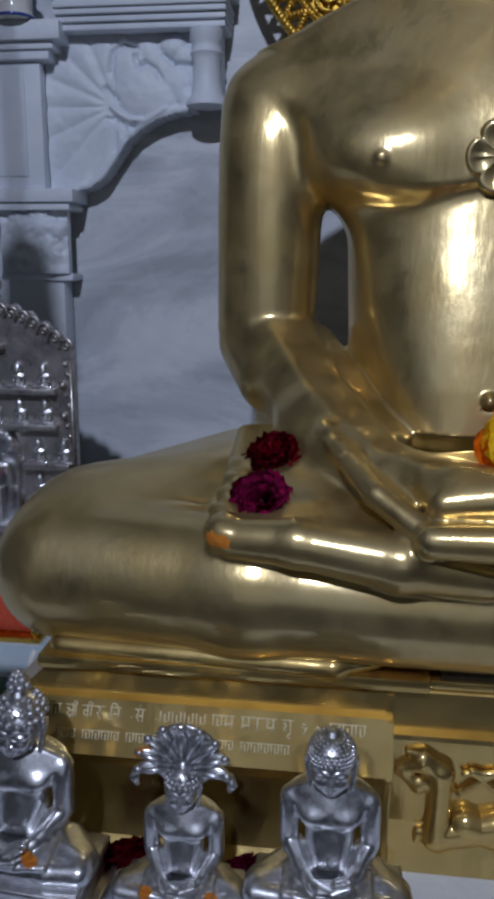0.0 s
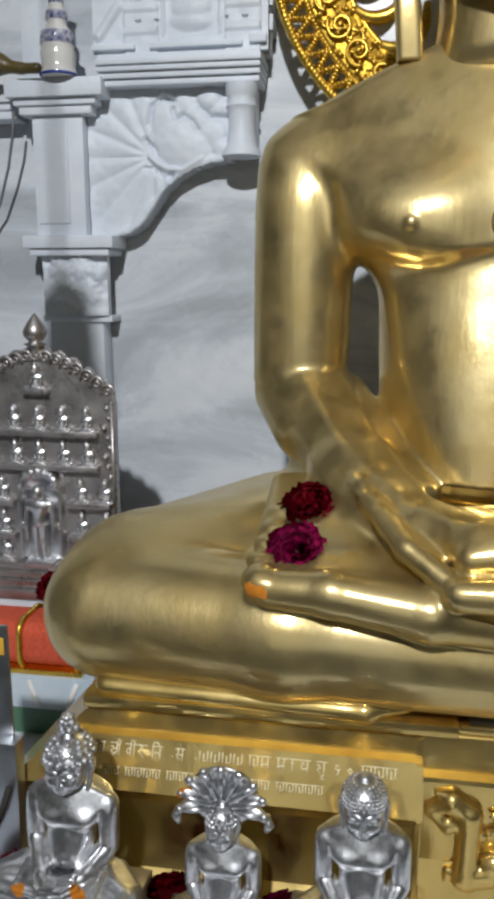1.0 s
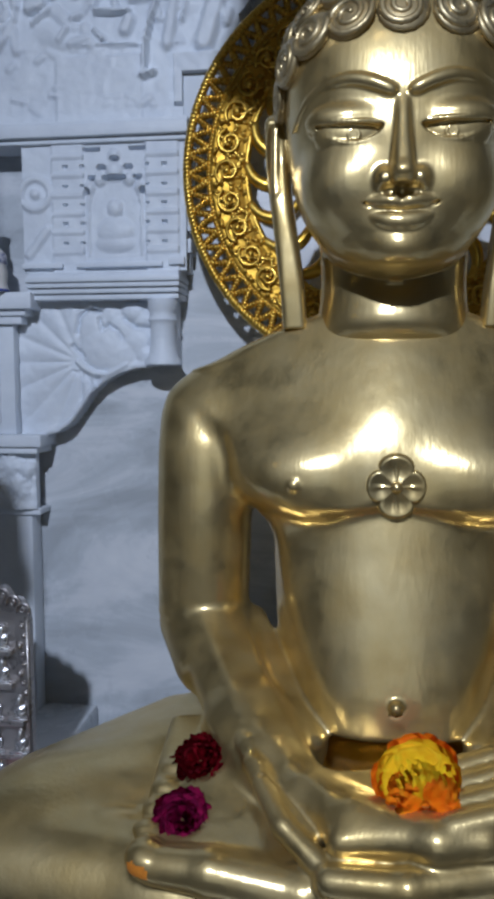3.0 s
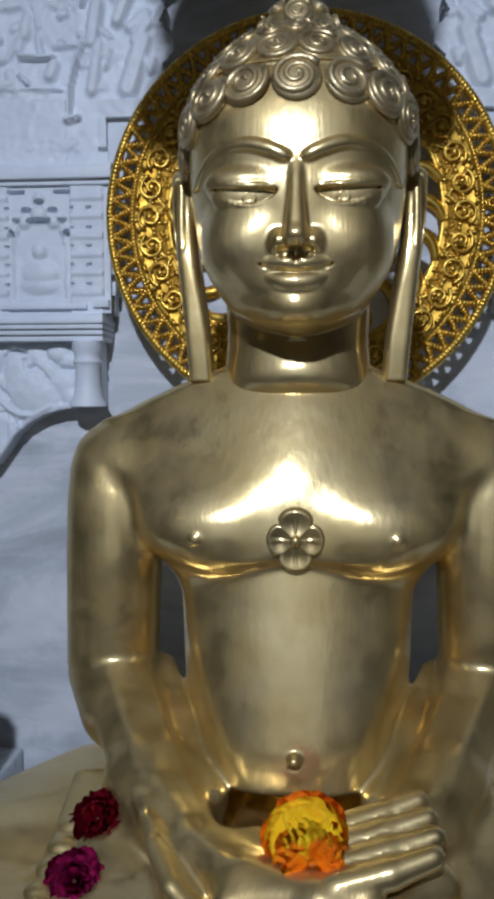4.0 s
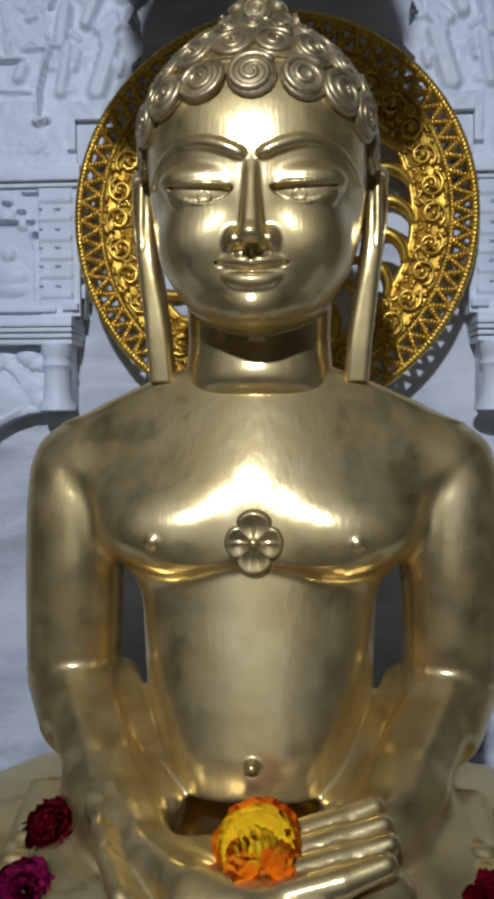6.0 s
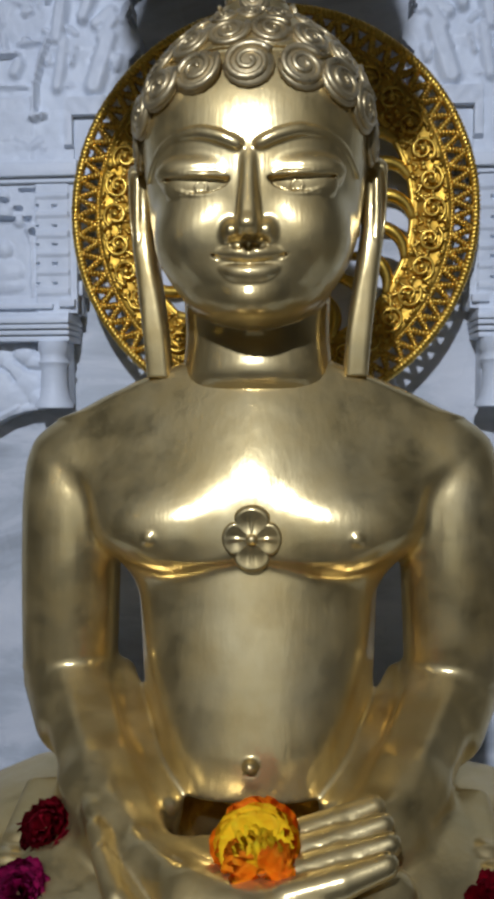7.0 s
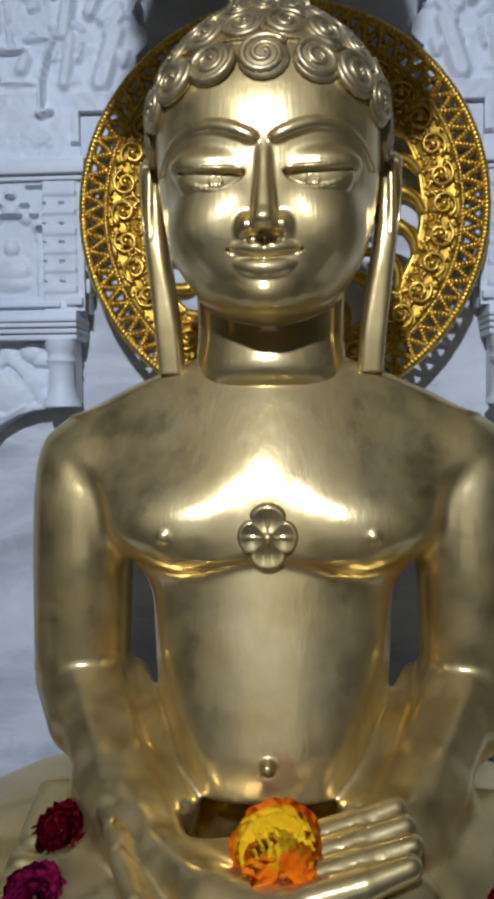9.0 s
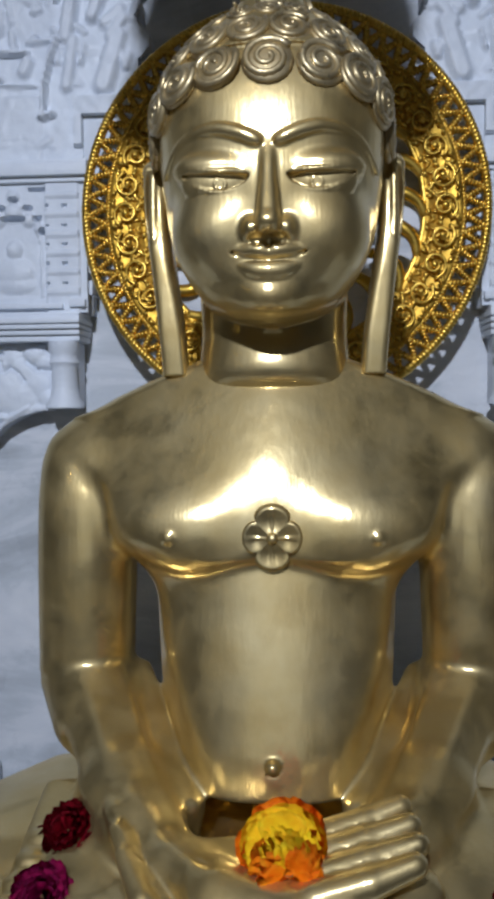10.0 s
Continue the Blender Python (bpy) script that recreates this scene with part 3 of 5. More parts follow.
def figure_head(step, nose=True):
    h = Solid((-0.20, -0.225, 0.27), (0.20, 0.21, 0.86), step)
    h.loft(HEAD, 0.01)
    h.loft([(0.296, 0.112, 0.028, 0.076, 2.1), (0.308, 0.107, 0.022, 0.081, 2.1), (0.318, 0.104, 0.018, 0.083, 2.1), (0.345, 0.101, 0.016, 0.080, 2.1), (0.37, 0.099, 0.016, 0.074, 2.1), (0.43, 0.10, 0.012, 0.07, 2.1)], 0.008)
    # hair cap and the knot on the crown
    h.loft([(z, a + 0.006, cy, d + 0.006, n) for z, a, cy, d, n in HEAD if z > 0.69] + [(0.803, 0.02, 0.024, 0.02, 2)], 0.006)
    h.ball((0, 0.02, 0.785), (0.055, 0.055, 0.05), 0.012)

    def side(s):
        # cheek, socket, lid
        h.ball((s * 0.066, -0.100, 0.482), (0.050, 0.054, 0.050), 0.03)
        h.ball((s * 0.062, -0.180, 0.568), (0.062, 0.019, 0.020), 0.012, cut=True)
        h.ball((s * 0.060, -0.127, 0.554), (0.054, 0.033, 0.024), 0.006)
        h.chain(glide([(s * 0.0125, -0.1590, 0.5795, 0.0058), (s * 0.036, -0.1565, 0.590, 0.0066), (s * 0.062, -0.1490, 0.5965, 0.0062), (s * 0.090, -0.1345, 0.594, 0.0046), (s * 0.114, -0.1150, 0.581, 0.0028), (s * 0.132, -0.0880, 0.556, 0.0014)], 8), 0.004)
        # the half-shut eye: a crescent under a straight lid, the ball within, the rims
        h.chain(glide([(s * 0.017, -0.1510, 0.5435, 0.0010), (s * 0.036, -0.1565, 0.5372, 0.0072), (s * 0.056, -0.1580, 0.5345, 0.0098), (s * 0.078, -0.1530, 0.5375, 0.0075), (s * 0.104, -0.1380, 0.5480, 0.0010)]), 0.0008, cut=True, flat=(1, 2.0, 1))
        h.ball((s * 0.058, -0.1315, 0.538), (0.046, 0.0205, 0.028), 0.001)
        h.chain(glide([(s * (0.056 + 0.0065 * math.cos(a)), -0.1520, 0.5335 + 0.0065 * math.sin(a), 0.0009) for a in np.linspace(0, 2 * math.pi, 9)], 2), 0.0006)
        h.chain(glide([(s * 0.016, -0.1500, 0.5455, 0.0012), (s * 0.036, -0.1575, 0.5462, 0.0018), (s * 0.057, -0.1600, 0.5462, 0.0020), (s * 0.080, -0.1540, 0.5478, 0.0018), (s * 0.107, -0.1330, 0.5510, 0.0012)]), 0.003)
        h.chain(glide([(s * 0.018, -0.1500, 0.5420, 0.0008), (s * 0.036, -0.1535, 0.5285, 0.0014), (s * 0.056, -0.1520, 0.5240, 0.0015), (s * 0.080, -0.1475, 0.5290, 0.0014), (s * 0.105, -0.1330, 0.5470, 0.0010)]), 0.003)
        # nose wing, lips, the mouth's corner
        h.ball((s * 0.0205, -0.1545, 0.4800), (0.0100, 0.0160, 0.0125), 0.010)
        h.chain(glide([(0, -0.1525, 0.4535, 0.0076), (s * 0.012, -0.1530, 0.4570, 0.0090), (s * 0.026, -0.1500, 0.4575, 0.0076), (s * 0.042, -0.1455, 0.4590, 0.0046), (s * 0.058, -0.1395, 0.4645, 0.0014)]), 0.003)
        h.chain(glide([(0, -0.1500, 0.4330, 0.0108), (s * 0.016, -0.1485, 0.4345, 0.0100), (s * 0.030, -0.1460, 0.4395, 0.0060), (s * 0.040, -0.1435, 0.4455, 0.0020)]), 0.003)
        h.chain(glide([(0, -0.1615, 0.4440, 0.0024), (s * 0.018, -0.1600, 0.4462, 0.0024), (s * 0.036, -0.1535, 0.4515, 0.0024), (s * 0.057, -0.1425, 0.4645, 0.0022)]), 0.001, cut=True)
        # ear: a tall leaf with a hollow, and the long lobe
        h.loft([(0.318, 0.0165, 0.0, 0.022, 5, s * 0.133), (0.37, 0.0165, 0.0, 0.024, 5, s * 0.137), (0.42, 0.0165, 0.004, 0.026, 4, s * 0.143), (0.47, 0.0160, 0.010, 0.030, 3.2, s * 0.150), (0.53, 0.016, 0.022, 0.036, 4, s * 0.158),
                (0.58, 0.016, 0.026, 0.036, 4, s * 0.160), (0.604, 0.015, 0.028, 0.030, 4, s * 0.160), (0.612, 0.011, 0.028, 0.018, 3, s * 0.160)], 0.005)
        h.ball((s * 0.165, -0.016, 0.545), (0.011, 0.024, 0.050), 0.004, cut=True)
        h.rod((s * 0.160, -0.010, 0.585), (s * 0.160, -0.012, 0.500), 0.004, 0.006, 0.004)
        h.rod((s * 0.116, 0.0, 0.44), (s * 0.110, 0.0, 0.37), 0.006, 0.008, 0.005, cut=True, flat=(1, 4, 1))
    both(side)
    # straight nose with a narrow flat ridge, nostrils under its tip
    h.loft([(0.472, 0.0130, -0.158, 0.026, 2.6), (0.480, 0.0150, -0.158, 0.033, 2.8), (0.50, 0.0135, -0.155, 0.030, 3.0), (0.535, 0.0100, -0.150, 0.0225, 3.0), (0.570, 0.0080, -0.146, 0.0145, 2.8), (0.588, 0.0070, -0.142, 0.010, 2.4)], 0.004)
    both(lambda s: h.ball((s * 0.0135, -0.168, 0.4665), (0.0105, 0.0130, 0.0080), 0.002, cut=True))
    h.rod((0, -0.158, 0.470), (0, -0.158, 0.462), 0.003, 0.004, 0.004, cut=True)
    h.ball((0, -0.128, 0.405), (0.032, 0.028, 0.020), 0.015)
    return h


def crown_point(phi, z, out):
    """A place on the hair at an angle from the front, and the way out of it."""
    zs = [r[0] for r in HEAD]
    a, cy, b = (float(np.interp(z, zs, [r[i] for r in HEAD])) + (out if i != 2 else 0) for i in (1, 2, 3))
    n = 2 / float(np.interp(z, zs, [r[4] for r in HEAD]))
    sx, cx = math.copysign(abs(math.sin(phi)) ** n, math.sin(phi)), math.copysign(abs(math.cos(phi)) ** n, math.cos(phi))
    p = Vector((a * sx, cy - b * cx, z))
    eps = 0.012
    a2, cy2, b2 = (float(np.interp(z + eps, zs, [r[i] for r in HEAD])) + (out if i != 2 else 0) for i in (1, 2, 3))
    up = Vector((a2 * sx, cy2 - b2 * cx, z + eps)) - p
    along = Vector((a * math.cos(phi), b * math.sin(phi), 0))
    return p, along.cross(up).normalized()


def curl(p, normal, radius, hand=1, turns=2.1, steps=34):
    """A raised spiral lock on a low dome."""
    bm = bmesh.new()
    q = normal.to_track_quat("Z", "Y").to_matrix()
    m = Matrix.Translation(p) @ q.to_4x4()
    bmesh.ops.create_uvsphere(bm, u_segments=16, v_segments=8, radius=1, matrix=m @ Matrix.Diagonal((radius * 0.96, radius * 0.96, radius * 0.26, 1)))
    pts, rad = [], []
    for i in range(steps):
        u = i / (steps - 1)
        r = radius * (0.92 - 0.82 * u)
        a = hand * 2 * math.pi * turns * u + 0.6
        pts.append(m @ Vector((r * math.cos(a), r * math.sin(a), radius * (0.13 + 0.10 * u))))
        rad.append(radius * (0.155 - 0.03 * u))
    sweep(bm, pts, rad, 6)
    return raw_of(bm)


def curls():
    got = []
    for k, (z, r, sag) in enumerate(((0.674, 0.0325, 0.066), (0.722, 0.029, 0.046), (0.758, 0.022, 0.02))):
        ring = 2 * math.pi * (float(np.interp(z, [q[0] for q in HEAD], [q[1] for q in HEAD])) + 0.006) * 1.05
        n = max(5, round(ring / (1.72 * r)))
        for i in range(n):
            phi = 2 * math.pi * (i + 0.5 * (k % 2)) / n
            if phi > math.pi:
                phi -= 2 * math.pi
            low = z - sag * min(1.0, abs(phi) / 1.5) ** 2
            p, nrm = crown_point(phi, low, 0.002)
            got.append(curl(p, nrm, r, 1 if phi >= 0 else -1))
    for phi, z, r in ((0, 0.797, 0.021), (1.5, 0.797, 0.018), (-1.5, 0.797, 0.018), (3.1, 0.797, 0.018), (0.8, 0.822, 0.014), (-0.8, 0.822, 0.014)):
        d = Vector((math.sin(phi), -math.cos(phi), 0.35 if z < 0.81 else 0.9)).normalized()
        got.append(curl(Vector((0, 0.02, 0.785)) + Vector((d.x * 0.055, d.y * 0.055, d.z * 0.05)), d, r))
    return got


def rosette():
    """The four-petalled flower on the breast bone: broad hollowed petals that meet, each with a rim and a mid rib."""
    bm = bmesh.new()
    around, rings = 96, 12
    grid = []
    for j in range(rings + 1):
        row = []
        for i in range(around):
            a = 2 * math.pi * i / around
            c = abs(math.cos(2 * a))
            far = 0.0395 * (0.70 + 0.30 * c ** 0.45) * (1.06 if abs(math.sin(a)) > 0.7 else 0.98)
            v = j / rings
            cup = math.sin(math.pi * min(1, v * 1.02)) ** 2
            rise = 0.0075 - 0.0042 * cup * c ** 0.7 - 0.0022 * (1 - c) ** 2 * v
            rib = 0.0014 * math.exp(-((1 - c) / 0.03) ** 2) * cup
            high = (rise + rib) * (1 if v < 0.97 else 0) - (0.004 if v >= 0.97 else 0)
            row.append(bm.verts.new((far * v * math.cos(a), -0.1215 - high, 0.116 + far * v * math.sin(a))))
        grid.append(row)
    for p, q in zip(grid, grid[1:]):
        for i in range(around):
            bm.faces.new((p[i], p[(i + 1) % around], q[(i + 1) % around], q[i]))
    bmesh.ops.remove_doubles(bm, verts=grid[0], dist=0.0001)
    bmesh.ops.create_uvsphere(bm, u_segments=12, v_segments=8, radius=0.0075, matrix=Matrix.Translation((0, -0.1285, 0.116)))
    return raw_of(bm)


pieces = [figure_body(0.0035).shell(3), figure_head(0.0017).shell(2)] + curls() + [rosette()]
statue_mesh = joined("statue", pieces, BRASS)
CURL_FACES = (sum(len(p[1]) for p in pieces[:2]), sum(len(p[1]) for p in pieces[:-1]))
statue = thing("statue", "seated polished brass statue with curled hair on a brass pedestal", "statue", (0, 0, LEVEL), data=statue_mesh)


# ---- the room ----
def structure(name, bm, material, label, smooth=False, category="wall"):
    return tagged(new(name, mesh_of(name, bm, material, smooth)), label, category, kind="structure")


ALTAR = LEVEL - 0.637
structure("floor", box(bmesh.new(), -2.6, 2.6, -6.2, 0.75, -0.1, 0.0), FLOOR, "worn pale stone floor of the shrine", category="floor")
structure("ceiling", box(bmesh.new(), -2.6, 2.6, -6.2, 0.75, 3.9, 4.0), WHITEWASH, "plain yellowed limewashed ceiling", category="ceiling")
structure("wall_west", box(bmesh.new(), -2.7, -2.6, -6.2, 0.75, 0, 3.9), PLASTER, "plain plaster side wall")
structure("wall_east", box(bmesh.new(), 2.6, 2.7, -6.2, 0.75, 0, 3.9), PLASTER, "plain plaster side wall")
bm = box(bmesh.new(), -2.6, -1.5, -5.7, -5.6, 0, 3.9)
box(bm, 1.5, 2.6, -5.7, -5.6, 0, 3.9)
box(bm, -1.5, 1.5, -5.7, -5.6, 2.75, 3.9)
structure("wall_south", bm, PLASTER, "plain plaster wall with a wide unseen doorway added for the fill light")
structure("wall_north", box(bmesh.new(), -2.6, 2.6, 0.535, 0.75, 0, 3.9), MARBLE, "veined grey-white marble wall behind the statue")
structure("altar", box(bmesh.new(), -1.5, 1.5, -0.62, 0.535, 0, ALTAR, 0.01), PAINTED, "white stone altar top", category="altar")

# unseen, above the view: a bell added to cast the dark blob on the column, and a tiered parasol for the round shade on
# wall and halo
bell = thing("bell", "unseen brass bell on a thin rod, added to cast shade on the column", "bell", (-0.632, -0.55, LEVEL + 0.545))
bm = lathe(bmesh.new(), [(0.052, -0.085), (0.060, -0.088), (0.057, -0.07), (0.047, -0.03), (0.044, 0.03), (0.038, 0.055), (0.02, 0.072), (0.004, 0.078)], 32)
part("body", bm, GILT, bell)
bm = bmesh.new()
sweep(bm, [(0, 0, 0.075), (0, 0, 1.816)], 0.005, 8)
part("hanging_rod", bm, GILT, bell)
parasol = thing("parasol", "unseen tiered gilt metal parasol hanging over the statue", "parasol", (-0.070, -0.36, LEVEL + 1.085))
for z, r in ((0.0, 0.233), (0.15, 0.205), (0.29, 0.165)):
    bm = lathe(bmesh.new(), [(r - 0.006, z), (r, z), (r * 0.98, z + 0.05), (r * 0.86, z + 0.11), (r * 0.55, z + 0.15), (0.02, z + 0.168)], 40)
    part("tier", bm, GILT, parasol)
# a bowl added under the tiers only to round the shade's lower edge
bm = lathe(bmesh.new(), [(0.03, -0.050), (0.11, -0.045), (0.168, -0.034), (0.208, -0.016), (0.222, 0.0), (0.19, 0.02)], 40)
part("shade_bowl", bm, GILT, parasol)
bm = bmesh.new()
sweep(bm, [(0, 0, 0.45), (0, 0, 1.275)], 0.006, 8)
part("hanging_rod", bm, GILT, parasol)


# ---- the pedestal ----
def pedestal_end(z):
    return 0.475 + 0.11 * min(1, max(0, (-0.43 - z) / 0.10))


pedestal = thing("pedestal", "aged brass pedestal with an engraved sloping panel and deer in relief", "pedestal", (0, 0, LEVEL))
PANEL = [(-0.15, -0.425), (-0.300, -0.425), (-0.311, -0.431), (-0.314, -0.452), (-0.326, -0.4535), (-0.348, -0.507), (-0.341, -0.512), (-0.329, -0.53), (-0.324, -0.56), (-0.324, -0.59), (-0.331, -0.615), (-0.348, -0.637), (-0.15, -0.637)]
for s in (-1, 1):
    bm = extrude_profile(bmesh.new(), PANEL, lambda z: sorted((s * 0.104, s * pedestal_end(z))))
    part("side_panel", sharp(bm, 18), BRASS_OLD, pedestal)
    bm = extrude_profile(bmesh.new(), [(y - 0.004 if -0.64 < y < -0.2 else y, z) for y, z in PANEL], lambda z: sorted((s * 0.098, s * 0.106)))
    bmesh.ops.bevel(bm, geom=bm.edges[:], offset=0.0015, segments=2, affect="EDGES")
    part("border", sharp(bm, 40), BRASS_OLD, pedestal)
bm = extrude_profile(bmesh.new(), [(-0.15, -0.425), (-0.298, -0.425), (-0.305, -0.432), (-0.306, -0.472), (-0.317, -0.475), (-0.318, -0.480), (-0.302, -0.487), (-0.298, -0.52), (-0.298, -0.59), (-0.32, -0.637), (-0.15, -0.637)], lambda z: (-0.099, 0.099))
part("middle_panel", sharp(bm, 18), BRASS_OLD, pedestal)
# a solid block; its near-black colour stands in for the hollow's shade
part("core", box(bmesh.new(), -0.45, 0.45, -0.25, 0.18, -0.637, -0.414), DARK, pedestal, "near-black block filling the shaded hollow behind the slot")
for x0, x1 in ((-0.478, -0.062), (0.062, 0.478)):
    bm = bmesh.new()
    box(bm, x0, x1, -0.322, 0.2, -0.4245, -0.410, 0.004)
    part("seat_slab", sharp(bm), BRASS_OLD, pedestal)
    # a cushion edge that runs out in a lip
    lip, e = Solid((min(x0, x1) - 0.02, -0.36, -0.44), (max(x0, x1) + 0.02, -0.20, -0.38), 0.004), (x1 if x0 < 0 else x0)
    near = -0.16 if x0 < 0 else 0.16
    lip.rod((math.copysign(0.455, x0), -0.292, -0.405), (near, -0.302, -0.406), 0.016, 0.016, 0.01, flat=(1, 1.5, 1))
    lip.rod((near, -0.302, -0.406), (near * 0.72, -0.306, -0.400), 0.015, 0.006, 0.008, flat=(1, 1.3, 1))
    part("cushion_edge", joined("cushion_edge", [lip.shell(2)], BRASS_OLD), None, pedestal)


part("seat_slab", sharp(box(bmesh.new(), -0.0615, 0.0615, -0.3105, -0.2, -0.4245, -0.4150, 0.002)), BRASS_OLD, pedestal)
# solid too: the slot's shade is put into the block's colour
part("slot", box(bmesh.new(), -0.050, 0.044, -0.3065, -0.25, -0.4148, -0.3975), DARK, pedestal, "near-black block painted as the shade of the slot under the crossed legs")


def deer():
    """A lying deer in half relief, its head turned back over a folded foreleg."""
    d = Solid((-0.125, -0.34, -0.66), (0.03, -0.27, -0.47), 0.002)
    y = -0.303
    for a, ra, b, rb in (((-0.086, -0.525), 0.0064, (-0.064, -0.511), 0.0120),
                         ((-0.064, -0.511), 0.0129, (-0.044, -0.526), 0.0138),
                         ((-0.086, -0.525), 0.0064, (-0.067, -0.542), 0.0083),
                         ((-0.067, -0.542), 0.0083, (-0.044, -0.526), 0.0110),
                         ((-0.044, -0.526), 0.0147, (-0.044, -0.564), 0.0120),
                         ((-0.044, -0.564), 0.0129, (-0.045, -0.603), 0.0156),
                         ((-0.045, -0.603), 0.0156, (0.016, -0.584), 0.0175),
                         ((-0.080, -0.503), 0.0037, (-0.073, -0.504), 0.0046),
                         ((-0.073, -0.504), 0.0046, (-0.029, -0.550), 0.0064),
                         ((-0.045, -0.603), 0.0092, (-0.064, -0.598), 0.0055),
                         ((-0.064, -0.598), 0.0055, (-0.078, -0.663), 0.0046),
                         ((-0.045, -0.603), 0.0092, (-0.028, -0.649), 0.0055),
                         ((-0.028, -0.649), 0.0055, (-0.047, -0.662), 0.0055),
                         ((-0.020, -0.524), 0.0037, (0.012, -0.521), 0.0037),
                         ((-0.019, -0.545), 0.0037, (0.012, -0.521), 0.0037)):
        d.rod((a[0], y, a[1]), (b[0], y, b[1]), ra, rb, 0.004, flat=(1, 0.9, 1))
    d.ball((-0.064, -0.314, -0.511), (0.003, 0.003, 0.003), 0.001)
    d.slab((-0.045, -0.302, -0.634), (0.045, 0.012, 0.005), 0.004, 0.004)
    return d.shell(2)


deer_mesh = joined("deer_relief", [deer()], BRASS_OLD)
for s in (1, -1):
    ob = part("deer_relief", deer_mesh, None, pedestal, "raised brass deer")
    ob.scale = (s, 1, 1)


# engraved lines: strokes on a unit square, (x, y) rows, joined under a head bar
GLYPHS = {
    "shri": [[(0.1, 0.7), (0.3, 0.72), (0.35, 0.5), (0.12, 0.4), (0.3, 0.12)], [(0.42, 0.6), (0.5, 0.5), (0.62, 0.62)], [(0.65, 1), (0.65, 0.05)], [(0.65, 0.3), (0.45, 0.2), (0.3, 0.0)], [(0.85, 1), (0.85, 0.05)], [(0.62, 1.02), (0.75, 1.3), (0.95, 1.2), (0.86, 1)]],
    "vi": [[(0.5, 1), (0.5, 0.05)], [(0.5, 0.6), (0.25, 0.65), (0.15, 0.42), (0.3, 0.22), (0.5, 0.35)], [(0.8, 1), (0.8, 0.05)], [(0.5, 1.02), (0.62, 1.3), (0.85, 1.22), (0.8, 1)]],
    "ra": [[(0.3, 1), (0.55, 0.85), (0.5, 0.6), (0.28, 0.52), (0.65, 0.05)]],
    "ni": [[(0.12, 1), (0.12, 0.05)], [(0.12, 1), (0.2, 1.3), (0.5, 1.3), (0.75, 1)], [(0.75, 1), (0.75, 0.05)], [(0.75, 0.5), (0.42, 0.5)], [(0.42, 0.5), (0.36, 0.6), (0.32, 0.48), (0.42, 0.42)]],
    "sam": [[(0.15, 1), (0.35, 0.85), (0.3, 0.6), (0.15, 0.5), (0.45, 0.1)], [(0.3, 0.5), (0.7, 0.5)], [(0.7, 1), (0.7, 0.05)], [(0.48, 1.25), (0.52, 1.28)]],
    "ma": [[(0.2, 1), (0.2, 0.4), (0.1, 0.3), (0.22, 0.25), (0.3, 0.4), (0.7, 0.4)], [(0.7, 1), (0.7, 0.05)]],
    "aa": [[(0.4, 1), (0.4, 0.05)]],
    "gha": [[(0.15, 0.85), (0.4, 0.75), (0.18, 0.58), (0.2, 0.35), (0.5, 0.3), (0.7, 0.45)], [(0.7, 1), (0.7, 0.05)]],
    "shu": [[(0.1, 0.75), (0.3, 0.75), (0.35, 0.52), (0.14, 0.42), (0.35, 0.15)], [(0.7, 1), (0.7, 0.05)], [(0.7, 0.05), (0.5, -0.1), (0.45, -0.25), (0.75, -0.3)]],
    "one": [[(0.55, 0.75), (0.3, 0.85), (0.25, 0.6), (0.45, 0.5), (0.62, 0.62), (0.5, 0.3), (0.35, 0.05)]],
    "nought": [[(0.5, 0.7), (0.3, 0.5), (0.5, 0.3), (0.7, 0.5), (0.5, 0.7)]],
    "dot": [[(0.45, 0.35), (0.52, 0.38)]],
    "bar": [[(0.15, 1), (0.15, 0.2)], [(0.5, 0.8), (0.5, 0.2), (0.85, 0.3), (0.85, 1)]],
}


def engrave(word, x, down, size, head=True):
    """One carved word on the sloping face; down is the way along the slope from its upper edge."""
    bm = bmesh.new()
    up = Vector((0, 0.022, 0.0535)).normalized()
    out = Vector((0, -0.0535, 0.022)).normalized()
    base = Vector((x, -0.326, -0.4535)) - up * down + out * 0.0002
    for i, g in enumerate(word):
        o = base + Vector((i * size * 0.95, 0, 0))
        for stroke in GLYPHS[g]:
            sweep(bm, [o + Vector((px * size * 0.95, 0, 0)) + up * (py * size) for px, py in stroke], size * 0.065, 5)
    if head:
        sweep(bm, [base + up * size, base + up * size + Vector((len(word) * size * 0.95, 0, 0))], size * 0.05, 5)
    part("inscription", bm, ENGRAVED, pedestal, "pale engraved letters")


x = -0.462
for word, head in ((["bar"], True), (["shri"], True), (["vi", "ra"], True), (["ni"], True), (["dot"], False), (["sam"], True), (["dot"], False), (["bar", "bar", "bar", "bar"], False), (["bar", "ma"], True), (["ma", "aa", "gha"], True), (["shu"], True), (["one", "nought"], False), (["bar", "bar", "bar"], True)):
    engrave(word, x, 0.0215, 0.0135, head)
    x += 0.0135 * 0.95 * len(word) + (0.005 if word != ["dot"] else -0.004)
x = -0.452
for n in (2, 4, 3, 4, 3, 5):
    engrave(["bar"] * n, x, 0.044, 0.011)
    x += 0.011 * 0.95 * n + 0.006


